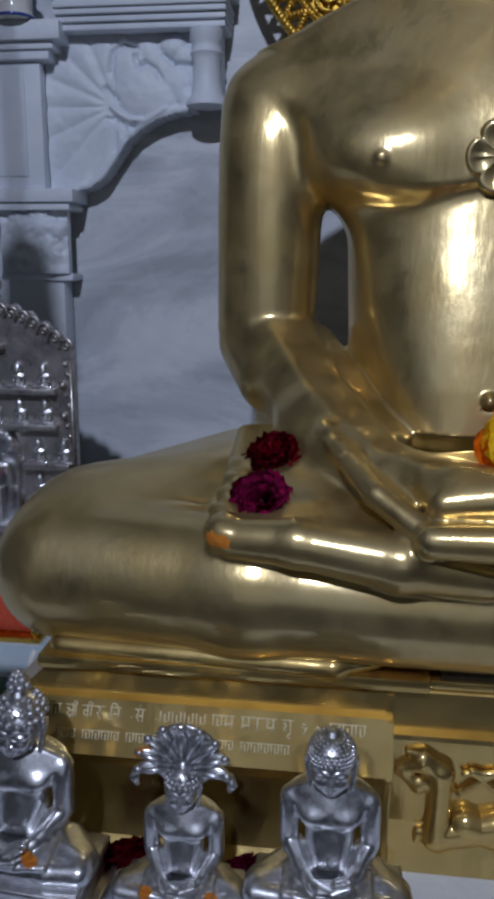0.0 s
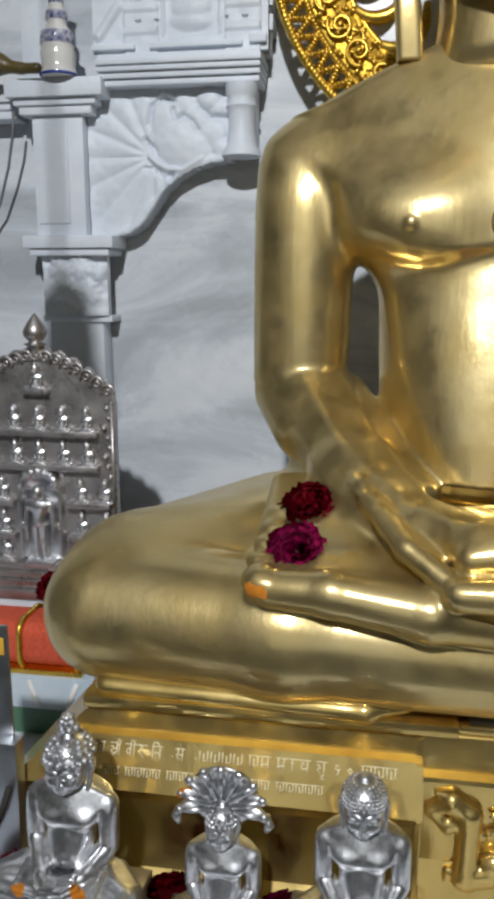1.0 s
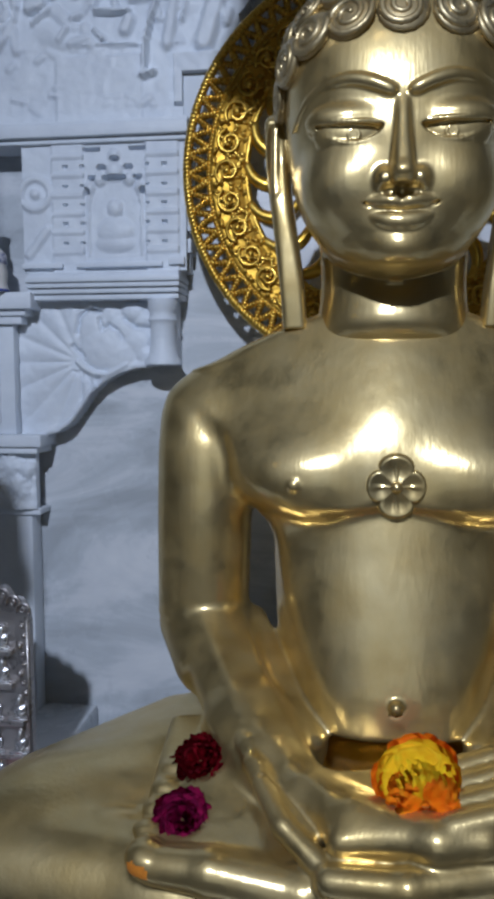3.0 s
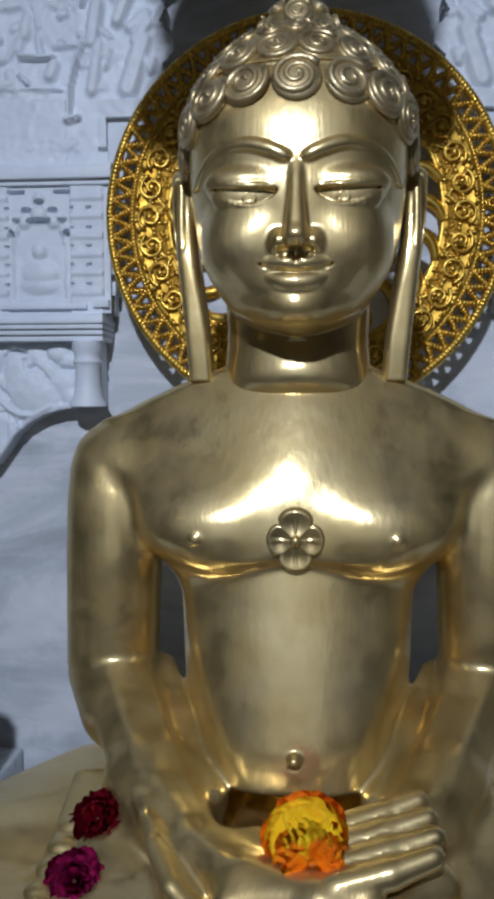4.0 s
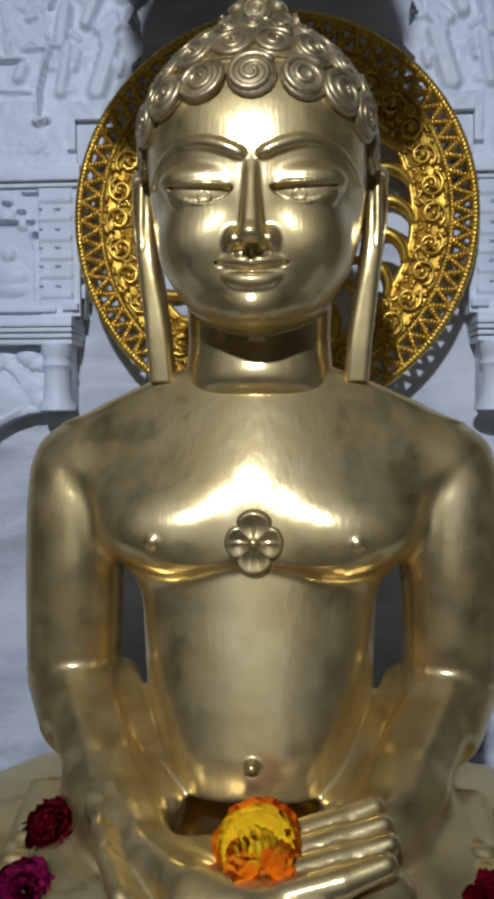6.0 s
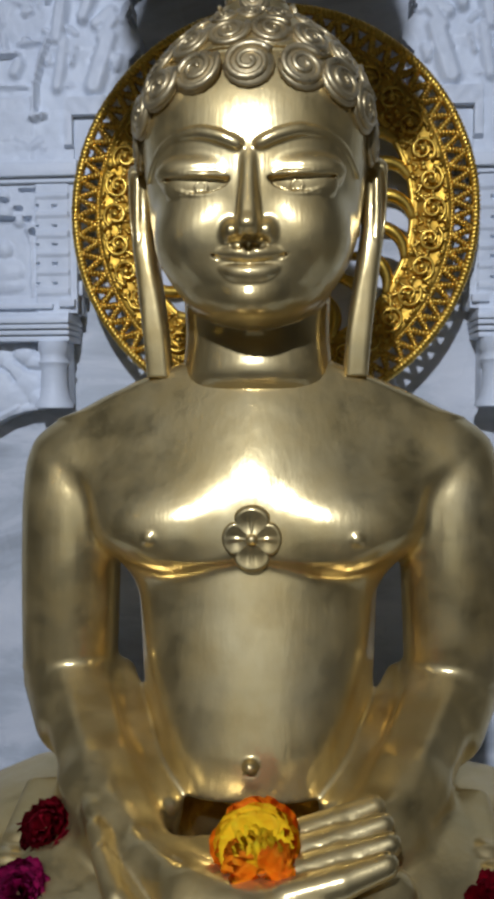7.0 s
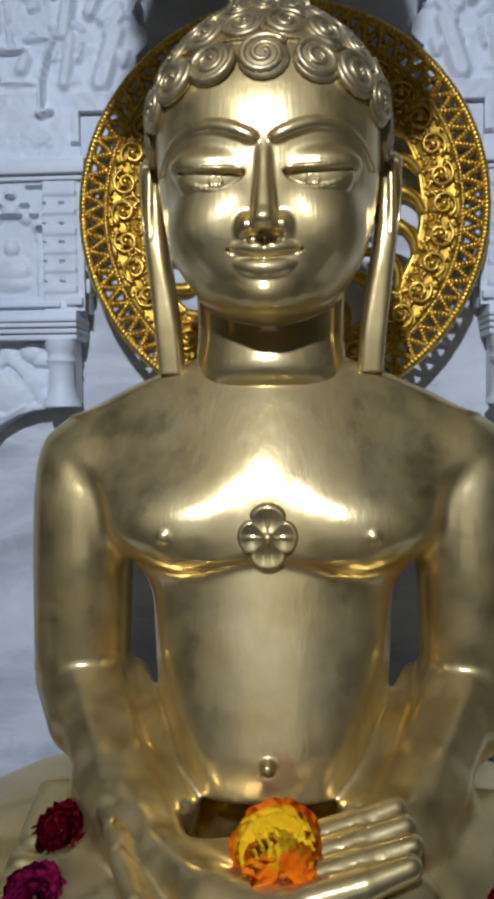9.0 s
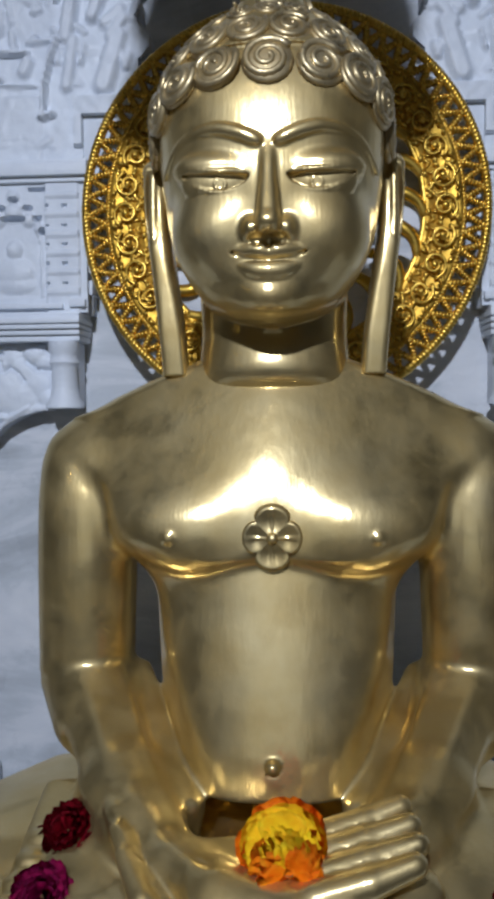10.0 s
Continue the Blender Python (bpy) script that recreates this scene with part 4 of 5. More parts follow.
# ---- carved stonework on the marble wall: built for one side, mirrored for the other ----
def shape(d, r, h):
    """Height of a rounded ridge at a distance d from its line."""
    return h * math.sqrt(max(0.0, 1 - (d / r) ** 2)) if d < r else 0.0


def to_line(px, pz, a, b):
    dx, dz = b[0] - a[0], b[1] - a[1]
    u = max(0, min(1, ((px - a[0]) * dx + (pz - a[1]) * dz) / (dx * dx + dz * dz + 1e-12)))
    return math.hypot(px - a[0] - u * dx, pz - a[1] - u * dz)


CURVE = [(-0.738, 0.118), (-0.69, 0.132), (-0.655, 0.142), (-0.63, 0.158), (-0.606, 0.190), (-0.585, 0.220), (-0.560, 0.243), (-0.525, 0.262), (-0.49, 0.272), (-0.455, 0.276)]


def curve_z(x):
    return float(np.interp(x, [c[0] for c in CURVE], [c[1] for c in CURVE]))


ROLL = [(-0.612, 0.286), (-0.596, 0.272), (-0.578, 0.262), (-0.550, 0.259), (-0.527, 0.270), (-0.508, 0.280)]
FRONDS = [(-0.600, 0.372, 0.026, 0.30, 0.010), (-0.578, 0.355, 0.036, 0.9, 0.013), (-0.556, 0.315, 0.050, 1.0, 0.020), (-0.528, 0.300, 0.040, 0.9, 0.018), (-0.520, 0.350, 0.028, 0.6, 0.015),
          (-0.493, 0.388, 0.024, 1.1, 0.019), (-0.472, 0.368, 0.022, 1.0, 0.015), (-0.488, 0.325, 0.030, 1.0, 0.014), (-0.545, 0.380, 0.022, 0.8, 0.009), (-0.468, 0.300, 0.022, 1.0, 0.016)]
CREASES = [((-0.613, 0.345), (-0.606, 0.378), (-0.586, 0.394), (-0.562, 0.388)), ((-0.565, 0.372), (-0.559, 0.349), (-0.546, 0.360), (-0.528, 0.350), (-0.517, 0.333)), ((-0.512, 0.372), (-0.492, 0.356), (-0.462, 0.354)), ((-0.622, 0.318), (-0.600, 0.296))]


def bracket_depth(x, z):
    """A scallop whose rays spread from one point, a rolled lip along the curve, and plump fronds by the drop parted by creases."""
    h = 0.012
    cx, cz = -0.606, 0.286
    a, r = math.atan2(z - cz, x - cx), math.hypot(x - cx, z - cz)
    if x < -0.585 or z < 0.262:
        ray = abs(math.sin(a * 8.0)) ** 0.6
        h += 0.0055 * ray * min(1, max(0, r - 0.010) / 0.03) * (1 if abs(a) > 1.0 else 0)
    d = z - curve_z(x)
    h += shape(abs(d - 0.006), 0.009, 0.008)
    for px, pz, r1, squash, hh in FRONDS:
        h = max(h, 0.012 + shape(math.hypot(x - px, (z - pz) * (0.8 + 0.3 * squash)), r1, hh * 0.6))
    near = min(to_line(x, z, p, q) for p, q in zip(ROLL, ROLL[1:]))
    h = max(h, 0.012 + shape(near, 0.006, 0.012))
    if z < 0.268 and near < 0.024 and d > 0.006 and near > 0.010:
        h -= 0.006
    for line in CREASES:
        near = min(to_line(x, z, p, q) for p, q in zip(line, line[1:]))
        if near < 0.006:
            h -= 0.012 * (1 - near / 0.006)
    return h + 0.0012 * noise.noise(Vector((x * 60, 0, z * 60)))


def niche_depth(x, z):
    """A little shrine front: banded piers, a stepped arch and a plain seated lump within."""
    h = 0.010
    cx = -0.521
    u = abs(x - cx)
    band = (z - 0.50) % 0.037
    if 0.062 < u < 0.128:
        h = 0.014
        if band < 0.010 and z > 0.50:
            h = 0.018
    if u < 0.056 and 0.497 < z < 0.64:
        h = 0.004 if u < 0.050 - 0.25 * max(0, z - 0.60) else 0.013
        h = max(h, 0.004 + shape(math.hypot(x - cx, (z - 0.588) * 0.9), 0.017, 0.016), 0.004 + shape(math.hypot((x - cx) * 0.75, z - 0.545), 0.030, 0.014), 0.004 + shape(math.hypot((x - cx) * 0.45, (z - 0.520)), 0.020, 0.012))
    for du, pz, rr, hh in ((0, 0.660, 0.018, 0.012), (0.030, 0.645, 0.014, 0.010), (0.052, 0.628, 0.012, 0.010), (0, 0.690, 0.014, 0.010)):
        h = max(h, 0.008 + shape(math.hypot(u - du, z - pz), rr, hh))
    # a roundel beside the shrine
    r = math.hypot(x + 0.685, z - 0.62)
    h = max(h, 0.008 + shape(abs(r - 0.030), 0.008, 0.010), 0.008 + shape(r, 0.012, 0.012), 0.008 + shape(to_line(x, z, (-0.66, 0.55), (-0.70, 0.50)), 0.010, 0.010))
    if 0.062 < u < 0.128 and 0.020 < band < 0.0245 and 0.5 < z < 0.69 and (abs(u - 0.066) < 0.002 or abs(u - 0.100) < 0.004):
        h = 0.003
    for du, pz, wx, wz in ((0.0, 0.647, 0.025, 0.0045), (0.027, 0.668, 0.008, 0.005), (0.0, 0.684, 0.008, 0.004), (0.046, 0.649, 0.008, 0.0045), (0.046, 0.704, 0.017, 0.0035), (0.056, 0.622, 0.005, 0.005)):
        if ((u - du) / wx) ** 4 + ((z - pz) / wz) ** 4 < 1:
            h = -0.010
    return h + 0.0014 * noise.noise(Vector((x * 45, 3, z * 45)))


rng = random.Random(7)
STROKES = []
for i in range(150):
    sx, sz = rng.uniform(-0.88, -0.28), rng.uniform(0.90, 1.24)
    a, ln = rng.choice((0.3, 1.2, 1.5, 1.8, 2.6, 0.9)) + rng.uniform(-0.3, 0.3), rng.uniform(0.006, 0.055)
    STROKES.append(((sx, sz), (sx + ln * math.cos(a), sz + ln * math.sin(a)), rng.uniform(0.005, 0.015), rng.uniform(0.006, 0.016)))
for i in range(36):
    sx, sz = rng.uniform(-0.88, -0.45), rng.uniform(0.77, 0.90)
    STROKES.append(((sx, sz), (sx + rng.uniform(-0.03, 0.03), sz + rng.uniform(-0.012, 0.012)), rng.uniform(0.005, 0.012), rng.uniform(0.003, 0.008)))
# the larger forms: a thin leg with its foot, a torso beside it, shelves, a seated lump, a block with a figure
BIG = [((-0.428, 0.985), (-0.446, 0.943), 0.010, 0.028), ((-0.446, 0.943), (-0.457, 0.900), 0.009, 0.026), ((-0.457, 0.900), (-0.460, 0.842), 0.010, 0.026), ((-0.466, 0.842), (-0.440, 0.848), 0.009, 0.024),
            ((-0.400, 1.06), (-0.412, 0.99), 0.024, 0.024), ((-0.398, 0.985), (-0.412, 0.90), 0.020, 0.018), ((-0.555, 0.966), (-0.490, 0.964), 0.009, 0.024), ((-0.605, 0.907), (-0.47, 0.903), 0.006, 0.010),
            ((-0.66, 1.055), (-0.64, 1.03), 0.030, 0.026), ((-0.665, 0.985), (-0.690, 0.980), 0.020, 0.024), ((-0.612, 1.02), (-0.597, 1.00), 0.012, 0.018), ((-0.34, 0.90), (-0.31, 0.99), 0.032, 0.020), ((-0.36, 1.03), (-0.33, 1.10), 0.022, 0.022)]
STROKES += [(p, q, r * 0.72, hh * 0.8) for p, q, r, hh in BIG]


def frieze_depth(x, z):
    """Figures and fronds under many coats of paint, over a plain lower band."""
    h = 0.006 + (0.012 if z > 0.90 else 0.004) * max(0, noise.noise(Vector((x * 19, 1, z * 19))))
    for a, b, r, hh in STROKES:
        if abs(x - a[0]) < 0.14 and abs(z - a[1]) < 0.14:
            h = max(h, 0.006 + hh * min(1.0, 2.0 * max(0.0, 1 - to_line(x, z, a, b) / r)))
    if z < 0.885 and -0.640 < x < -0.466:
        h = max(h, 0.011)
    if 0.785 < z < 0.882 and -0.40 < x:
        h = max(h, 0.020)
    return h + 0.0015 * noise.noise(Vector((x * 60, 9, z * 60)))


def frieze_inside(x, z):
    edge = -0.265 + 0.012 * math.sin(z * 40) + 0.010 * math.sin(z * 91)
    if z < 0.845:
        edge = -0.385
    return x < edge


def cornice(name, steps, x0, x1, label, lip=0.0):
    """A run of mouldings; steps are (z0, z1, front)."""
    ob = thing(name, label, "cornice", kind="structure")
    for i, (z0, z1, front) in enumerate(steps):
        bm = bmesh.new()
        box(bm, x0, x1 + (0.53 - front) * lip, front, 0.534 - 0.0005 * i, z0, z1, min(0.003, (z1 - z0) * 0.3))
        part("moulding", sharp(bm), PAINTED, ob)
    return ob


def stonework():
    made = []
    col = thing("column", "white painted stone half column with a carved capital", "column", kind="structure")
    made.append(col)
    bm = box(bmesh.new(), -0.842, -0.739, 0.46, 0.534, 0.137, 0.365, 0.003)
    part("shaft", sharp(bm), PAINTED, col)
    bm = box(bmesh.new(), -0.836, -0.770, 0.4565, 0.462, 0.16, 0.350, 0.002)
    part("raised_panel", sharp(bm), PAINTED, col)
    bm = bmesh.new()
    box(bm, -0.866, -0.679, 0.438, 0.534, 0.112, 0.137, 0.004)
    box(bm, -0.855, -0.690, 0.446, 0.534, 0.098, 0.111, 0.003)
    part("abacus", sharp(bm), PAINTED, col)

    def leaf_depth(x, z):
        u = (x + 0.77) / 0.068
        h = 0.010 + 0.014 * math.sqrt(max(0, 1 - u * u)) * (1.15 - 4 * (z + 0.02))
        for cx, cz, r in ((-0.80, 0.07, 0.026), (-0.755, 0.075, 0.030), (-0.72, 0.065, 0.020), (-0.785, 0.03, 0.030), (-0.74, 0.025, 0.028)):
            d = math.hypot(x - cx, z - cz)
            h = max(h, 0.014 + shape(d, r, 0.016) + 0.003 * math.sin(9 * math.atan2(z - cz, x - cx)) * min(1, d / r))
        return h + 0.005 * noise.noise(Vector((x * 55, 0, z * 55)))
    part("leaf_capital", height_sheet(bmesh.new(), -0.838, -0.702, -0.02, 0.098, 0.004, 0.485, leaf_depth), PAINTED, col)
    part("neck", sharp(box(bmesh.new(), -0.845, -0.697, 0.474, 0.534, -0.034, -0.02, 0.004)), PAINTED, col)
    part("lower_shaft", sharp(box(bmesh.new(), -0.834, -0.718, 0.482, 0.534, -0.637, -0.034, 0.006)), PAINTED, col)
    for i, (x0, x1, f, z0, z1) in enumerate(((-0.862, -0.716, 0.447, 0.362, 0.378), (-0.870, -0.705, 0.440, 0.378, 0.391), (-0.882, -0.688, 0.428, 0.391, 0.424))):
        part("impost", sharp(box(bmesh.new(), x0, x1, f, 0.534, z0, z1, 0.003)), PAINTED, col)
    beam = cornice("architrave", ((0.362, 0.378, 0.478), (0.378, 0.391, 0.472), (0.391, 0.424, 0.464)), -1.6, -0.883, "white painted stone band running along the wall")
    made.append(beam)

    br = thing("bracket", "white painted stone bracket carved with scallop rays", "bracket", kind="structure")
    made.append(br)
    part("carved_face", height_sheet(bmesh.new(), -0.737, -0.452, 0.112, 0.408, 0.0032, 0.500, bracket_depth, lambda x, z: z > curve_z(x)), PAINTED, br)
    part("backing", height_sheet(bmesh.new(), -0.737, -0.452, 0.112, 0.408, 0.0032, 0.533, lambda x, z: 0.033, lambda x, z: z > curve_z(x)), PAINTED, br)
    bm = bmesh.new()
    lathe(bm, [(0.030, 0.277), (0.038, 0.279), (0.037, 0.287), (0.029, 0.297), (0.0255, 0.32), (0.0245, 0.355), (0.027, 0.362), (0.030, 0.367), (0.027, 0.372), (0.026, 0.384), (0.030, 0.389), (0.030, 0.408)], 28, (-0.428, 0.466, 0))
    part("drop", sharp(bm, 50), PAINTED, br)
    part("drop_block", sharp(box(bmesh.new(), -0.452, -0.404, 0.482, 0.533, 0.285, 0.408, 0.004)), PAINTED, br)

    made.append(cornice("cornice", ((0.4085, 0.420, 0.450), (0.4205, 0.431, 0.442), (0.4315, 0.441, 0.434), (0.4415, 0.452, 0.428), (0.4525, 0.458, 0.440), (0.4585, 0.464, 0.446)), -0.70, -0.412, "white painted stepped stone cornice", 0.25))
    sh = thing("shrine_relief", "white painted relief of a small shrine front", "relief", kind="structure")
    made.append(sh)
    part("carved_face", height_sheet(bmesh.new(), -0.712, -0.378, 0.4645, 0.714, 0.003, 0.472, niche_depth), PAINTED, sh)
    part("backing", box(bmesh.new(), -0.712, -0.378, 0.498, 0.534, 0.4645, 0.714), PAINTED, sh)
    part("sill", sharp(box(bmesh.new(), -0.60, -0.424, 0.449, 0.474, 0.472, 0.482, 0.002)), PAINTED, sh)
    part("sill", sharp(box(bmesh.new(), -0.712, -0.628, 0.449, 0.474, 0.472, 0.482, 0.002)), PAINTED, sh)
    part("sill", sharp(box(bmesh.new(), -0.412, -0.380, 0.449, 0.474, 0.475, 0.490, 0.002)), PAINTED, sh)
    for k in range(5):
        part("side_tooth", sharp(box(bmesh.new(), -0.378, -0.371, 0.474, 0.530, 0.50 + 0.042 * k, 0.528 + 0.042 * k, 0.002)), PAINTED, sh)
    made.append(cornice("upper_cornice", ((0.7145, 0.724, 0.452), (0.7245, 0.748, 0.440), (0.7485, 0.756, 0.446)), -0.90, -0.372, "white painted plain stone cornice over the small shrine", 0.02))
    fr = thing("frieze", "white painted frieze of worn carved figures", "relief", kind="structure")
    made.append(fr)
    part("carved_face", height_sheet(bmesh.new(), -0.92, -0.25, 0.757, 1.28, 0.0038, 0.478, frieze_depth, frieze_inside), PAINTED, fr)
    part("backing", height_sheet(bmesh.new(), -0.92, -0.25, 0.757, 1.28, 0.0045, 0.533, lambda x, z: 0.05, frieze_inside), PAINTED, fr)
    part("block", sharp(box(bmesh.new(), -0.384, -0.300, 0.474, 0.532, 0.757, 0.846, 0.005)), PAINTED, fr)
    part("block", sharp(box(bmesh.new(), -0.372, -0.30, 0.488, 0.532, 0.735, 0.755, 0.004)), PAINTED, fr)
    pl = thing("pilaster", "white painted plain stone strip above the column", "pilaster", kind="structure")
    made.append(pl)
    part("strip", sharp(box(bmesh.new(), -0.860, -0.800, 0.470, 0.534, 0.425, 0.714, 0.004)), PAINTED, pl)
    for ob in made:
        ob.location = (0, 0, LEVEL)
    return made


for ob in stonework():
    twin = copy_thing(ob, pose(0, 0, LEVEL))
    twin.scale = (-1, 1, 1)

# a white step beside the pedestal carries the plaque
for s in (-1, 1):
    bm = box(bmesh.new(), *sorted((s * 0.60, s * 1.45)), 0.040, 0.534, -0.637, -0.462, 0.008)
    ob = structure("altar_step", sharp(bm), MARBLE, "pale marble step on the altar", category="step")
    ob.location = (0, 0, LEVEL)


# ---- the halo ----
halo = thing("halo", "round gilt metal halo with pierced teeth and scrollwork", "halo", (0.006, 0.425, LEVEL + 0.64))


def ring_points(r, n, y=0.0):
    return [(r * math.cos(2 * math.pi * i / n), y, r * math.sin(2 * math.pi * i / n)) for i in range(n)]


def rope(r, thick, strands, n):
    """A twisted cord laid in a ring."""
    bm = bmesh.new()
    for k in range(2):
        pts = []
        for i in range(n):
            a = 2 * math.pi * i / n
            b = strands * a + math.pi * k
            rr = r + thick * 0.5 * math.cos(b)
            pts.append((rr * math.cos(a), thick * 0.5 * math.sin(b), rr * math.sin(a)))
        sweep(bm, pts, thick * 0.62, 6, closed=True)
    return bm


part("outer_rim", rope(0.3735, 0.0085, 150, 1200), GILT, halo)
part("inner_cord", rope(0.331, 0.0055, 150, 1200), GILT, halo)
bm = bmesh.new()
sweep(bm, ring_points(0.3725, 160), 0.0070, 8, closed=True)
part("rim_band", bm, GILT, halo)
bm = bmesh.new()
sweep(bm, ring_points(0.259, 160), 0.0065, 8, closed=True)
part("inner_rim", bm, GILT, halo)
bm = bmesh.new()
rings = [[bm.verts.new((r * math.cos(2 * math.pi * i / 160), y, r * math.sin(2 * math.pi * i / 160))) for i in range(160)] for r, y in ((0.260, -0.008), (0.268, -0.003), (0.295, -0.004), (0.320, -0.002), (0.328, -0.006), (0.328, 0.008), (0.260, 0.008))]
for a, b in zip(rings, rings[1:] + rings[:1]):
    for i in range(160):
        bm.faces.new((a[i], a[(i + 1) % 160], b[(i + 1) % 160], b[i]))
bmesh.ops.recalc_face_normals(bm, faces=bm.faces[:])
part("band", bm, GILT_MATT, halo)


def tooth():
    """One V of the pierced zigzag between the cord and the rim: two legs of plump ribs that meet at the rim."""
    bm = bmesh.new()
    for side in (-1, 1):
        a, b = Vector((0.3365, 0, side * 0.0150)), Vector((0.3655, 0, side * 0.0022))
        d = (b - a).normalized()
        n = Vector((-d.z, 0, d.x))
        for k in range(6):
            c, w = a.lerp(b, k / 5), 0.0058 - 0.0004 * k
            sweep(bm, [c - n * w + Vector((0, 0.002, 0)), c - n * w * 0.5 - Vector((0, 0.004, 0)), c - Vector((0, 0.0055, 0)), c + n * w * 0.5 - Vector((0, 0.004, 0)), c + n * w + Vector((0, 0.002, 0))], 0.0034, 6)
    return mesh_of("tooth", bm, GILT)


def leaf_bit(bm, r, z, angle, long, wide, high, y=-0.007):
    m = Matrix.Translation((r, y, z)) @ Matrix.Rotation(-angle, 4, "Y")
    bmesh.ops.create_uvsphere(bm, u_segments=8, v_segments=6, radius=1, matrix=m @ Matrix.Translation((long, 0, 0)) @ Matrix.Diagonal((long, high, wide, 1)))


def scroll(hand):
    """A leafy coil on the band, with the stem that leads to the next one."""
    bm = bmesh.new()
    pts, rad = [], []
    for i in range(30):
        u = i / 29
        a = hand * (-1.2 + 2 * math.pi * 1.55 * u)
        r = 0.0245 * (1 - 0.80 * u)
        pts.append((0.2945 + r * math.cos(a), -0.010 - 0.006 * u, r * math.sin(a)))
        rad.append(0.0040 * (1 - 0.30 * u))
    sweep(bm, pts, rad, 6)
    bmesh.ops.create_uvsphere(bm, u_segments=10, v_segments=8, radius=0.0068, matrix=Matrix.Translation((0.2945, -0.016, 0)))
    # the stem swings across the band
    stem = [(0.2945 + hand * 0.026 * math.cos(math.pi * (u / 9 - 0.1)), -0.008, -0.030 + 0.060 * u / 9) for u in range(10)]
    sweep(bm, stem, [0.0038 - 0.0012 * abs(2 * u / 9 - 1) for u in range(10)], 6)
    for a0, r0, turn in ((0.5, 0.026, 0.7), (1.4, 0.025, 0.8), (2.4, 0.026, 0.6), (3.3, 0.025, 0.7), (4.3, 0.026, 0.8), (5.4, 0.025, 0.5)):
        leaf_bit(bm, 0.2945 + r0 * math.cos(a0), hand * r0 * math.sin(a0), hand * (a0 + turn), 0.0078, 0.0042, 0.0050)
    for a0 in (0.2, 1.7, 3.1, 4.6):
        leaf_bit(bm, 0.2945 + 0.013 * math.cos(a0), hand * 0.013 * math.sin(a0), hand * (a0 + 1.9), 0.0060, 0.0032, 0.0050, -0.011)
    r = random.Random(11 if hand > 0 else 12)
    for _ in range(16):
        leaf_bit(bm, 0.2945 + r.uniform(-0.027, 0.027), r.uniform(-0.026, 0.026), r.uniform(0, 6.3), r.uniform(0.004, 0.008), r.uniform(0.0025, 0.004), 0.004, -0.005)
    return mesh_of("scroll", bm, GILT)


def prong():
    """A tapering horn that curves in from the inner rim."""
    bm = bmesh.new()
    pts = [tuple(q) + (r,) for q, r in glide([(0.260, 0, -0.016, 0.008), (0.250, -0.002, 0.006, 0.0105), (0.232, -0.003, 0.022, 0.0125), (0.208, -0.003, 0.028, 0.0125), (0.182, -0.002, 0.020, 0.010), (0.160, 0, 0.002, 0.006)], 3)]
    sweep(bm, [q[:3] for q in pts], [q[3] for q in pts], 10)
    return mesh_of("prong", bm, GILT)


for name, mesh, n in (("tooth", tooth(), 66), ("prong", prong(), 22)):
    for i in range(n):
        ob = part(name, mesh, None, halo)
        ob.rotation_euler = (0, -2 * math.pi * i / n, 0)
for hand, odd in ((1, 0), (-1, 1)):
    mesh = scroll(hand)
    for i in range(odd, 34, 2):
        part("scroll", mesh, None, halo).rotation_euler = (0, -2 * math.pi * i / 34, 0)
bm = bmesh.new()
for x in (-0.12, 0.12):
    sweep(bm, [(x, 0.004, -0.29), (x, 0.112, -0.29)], 0.008, 10)
part("wall_strut", bm, GILT, halo)


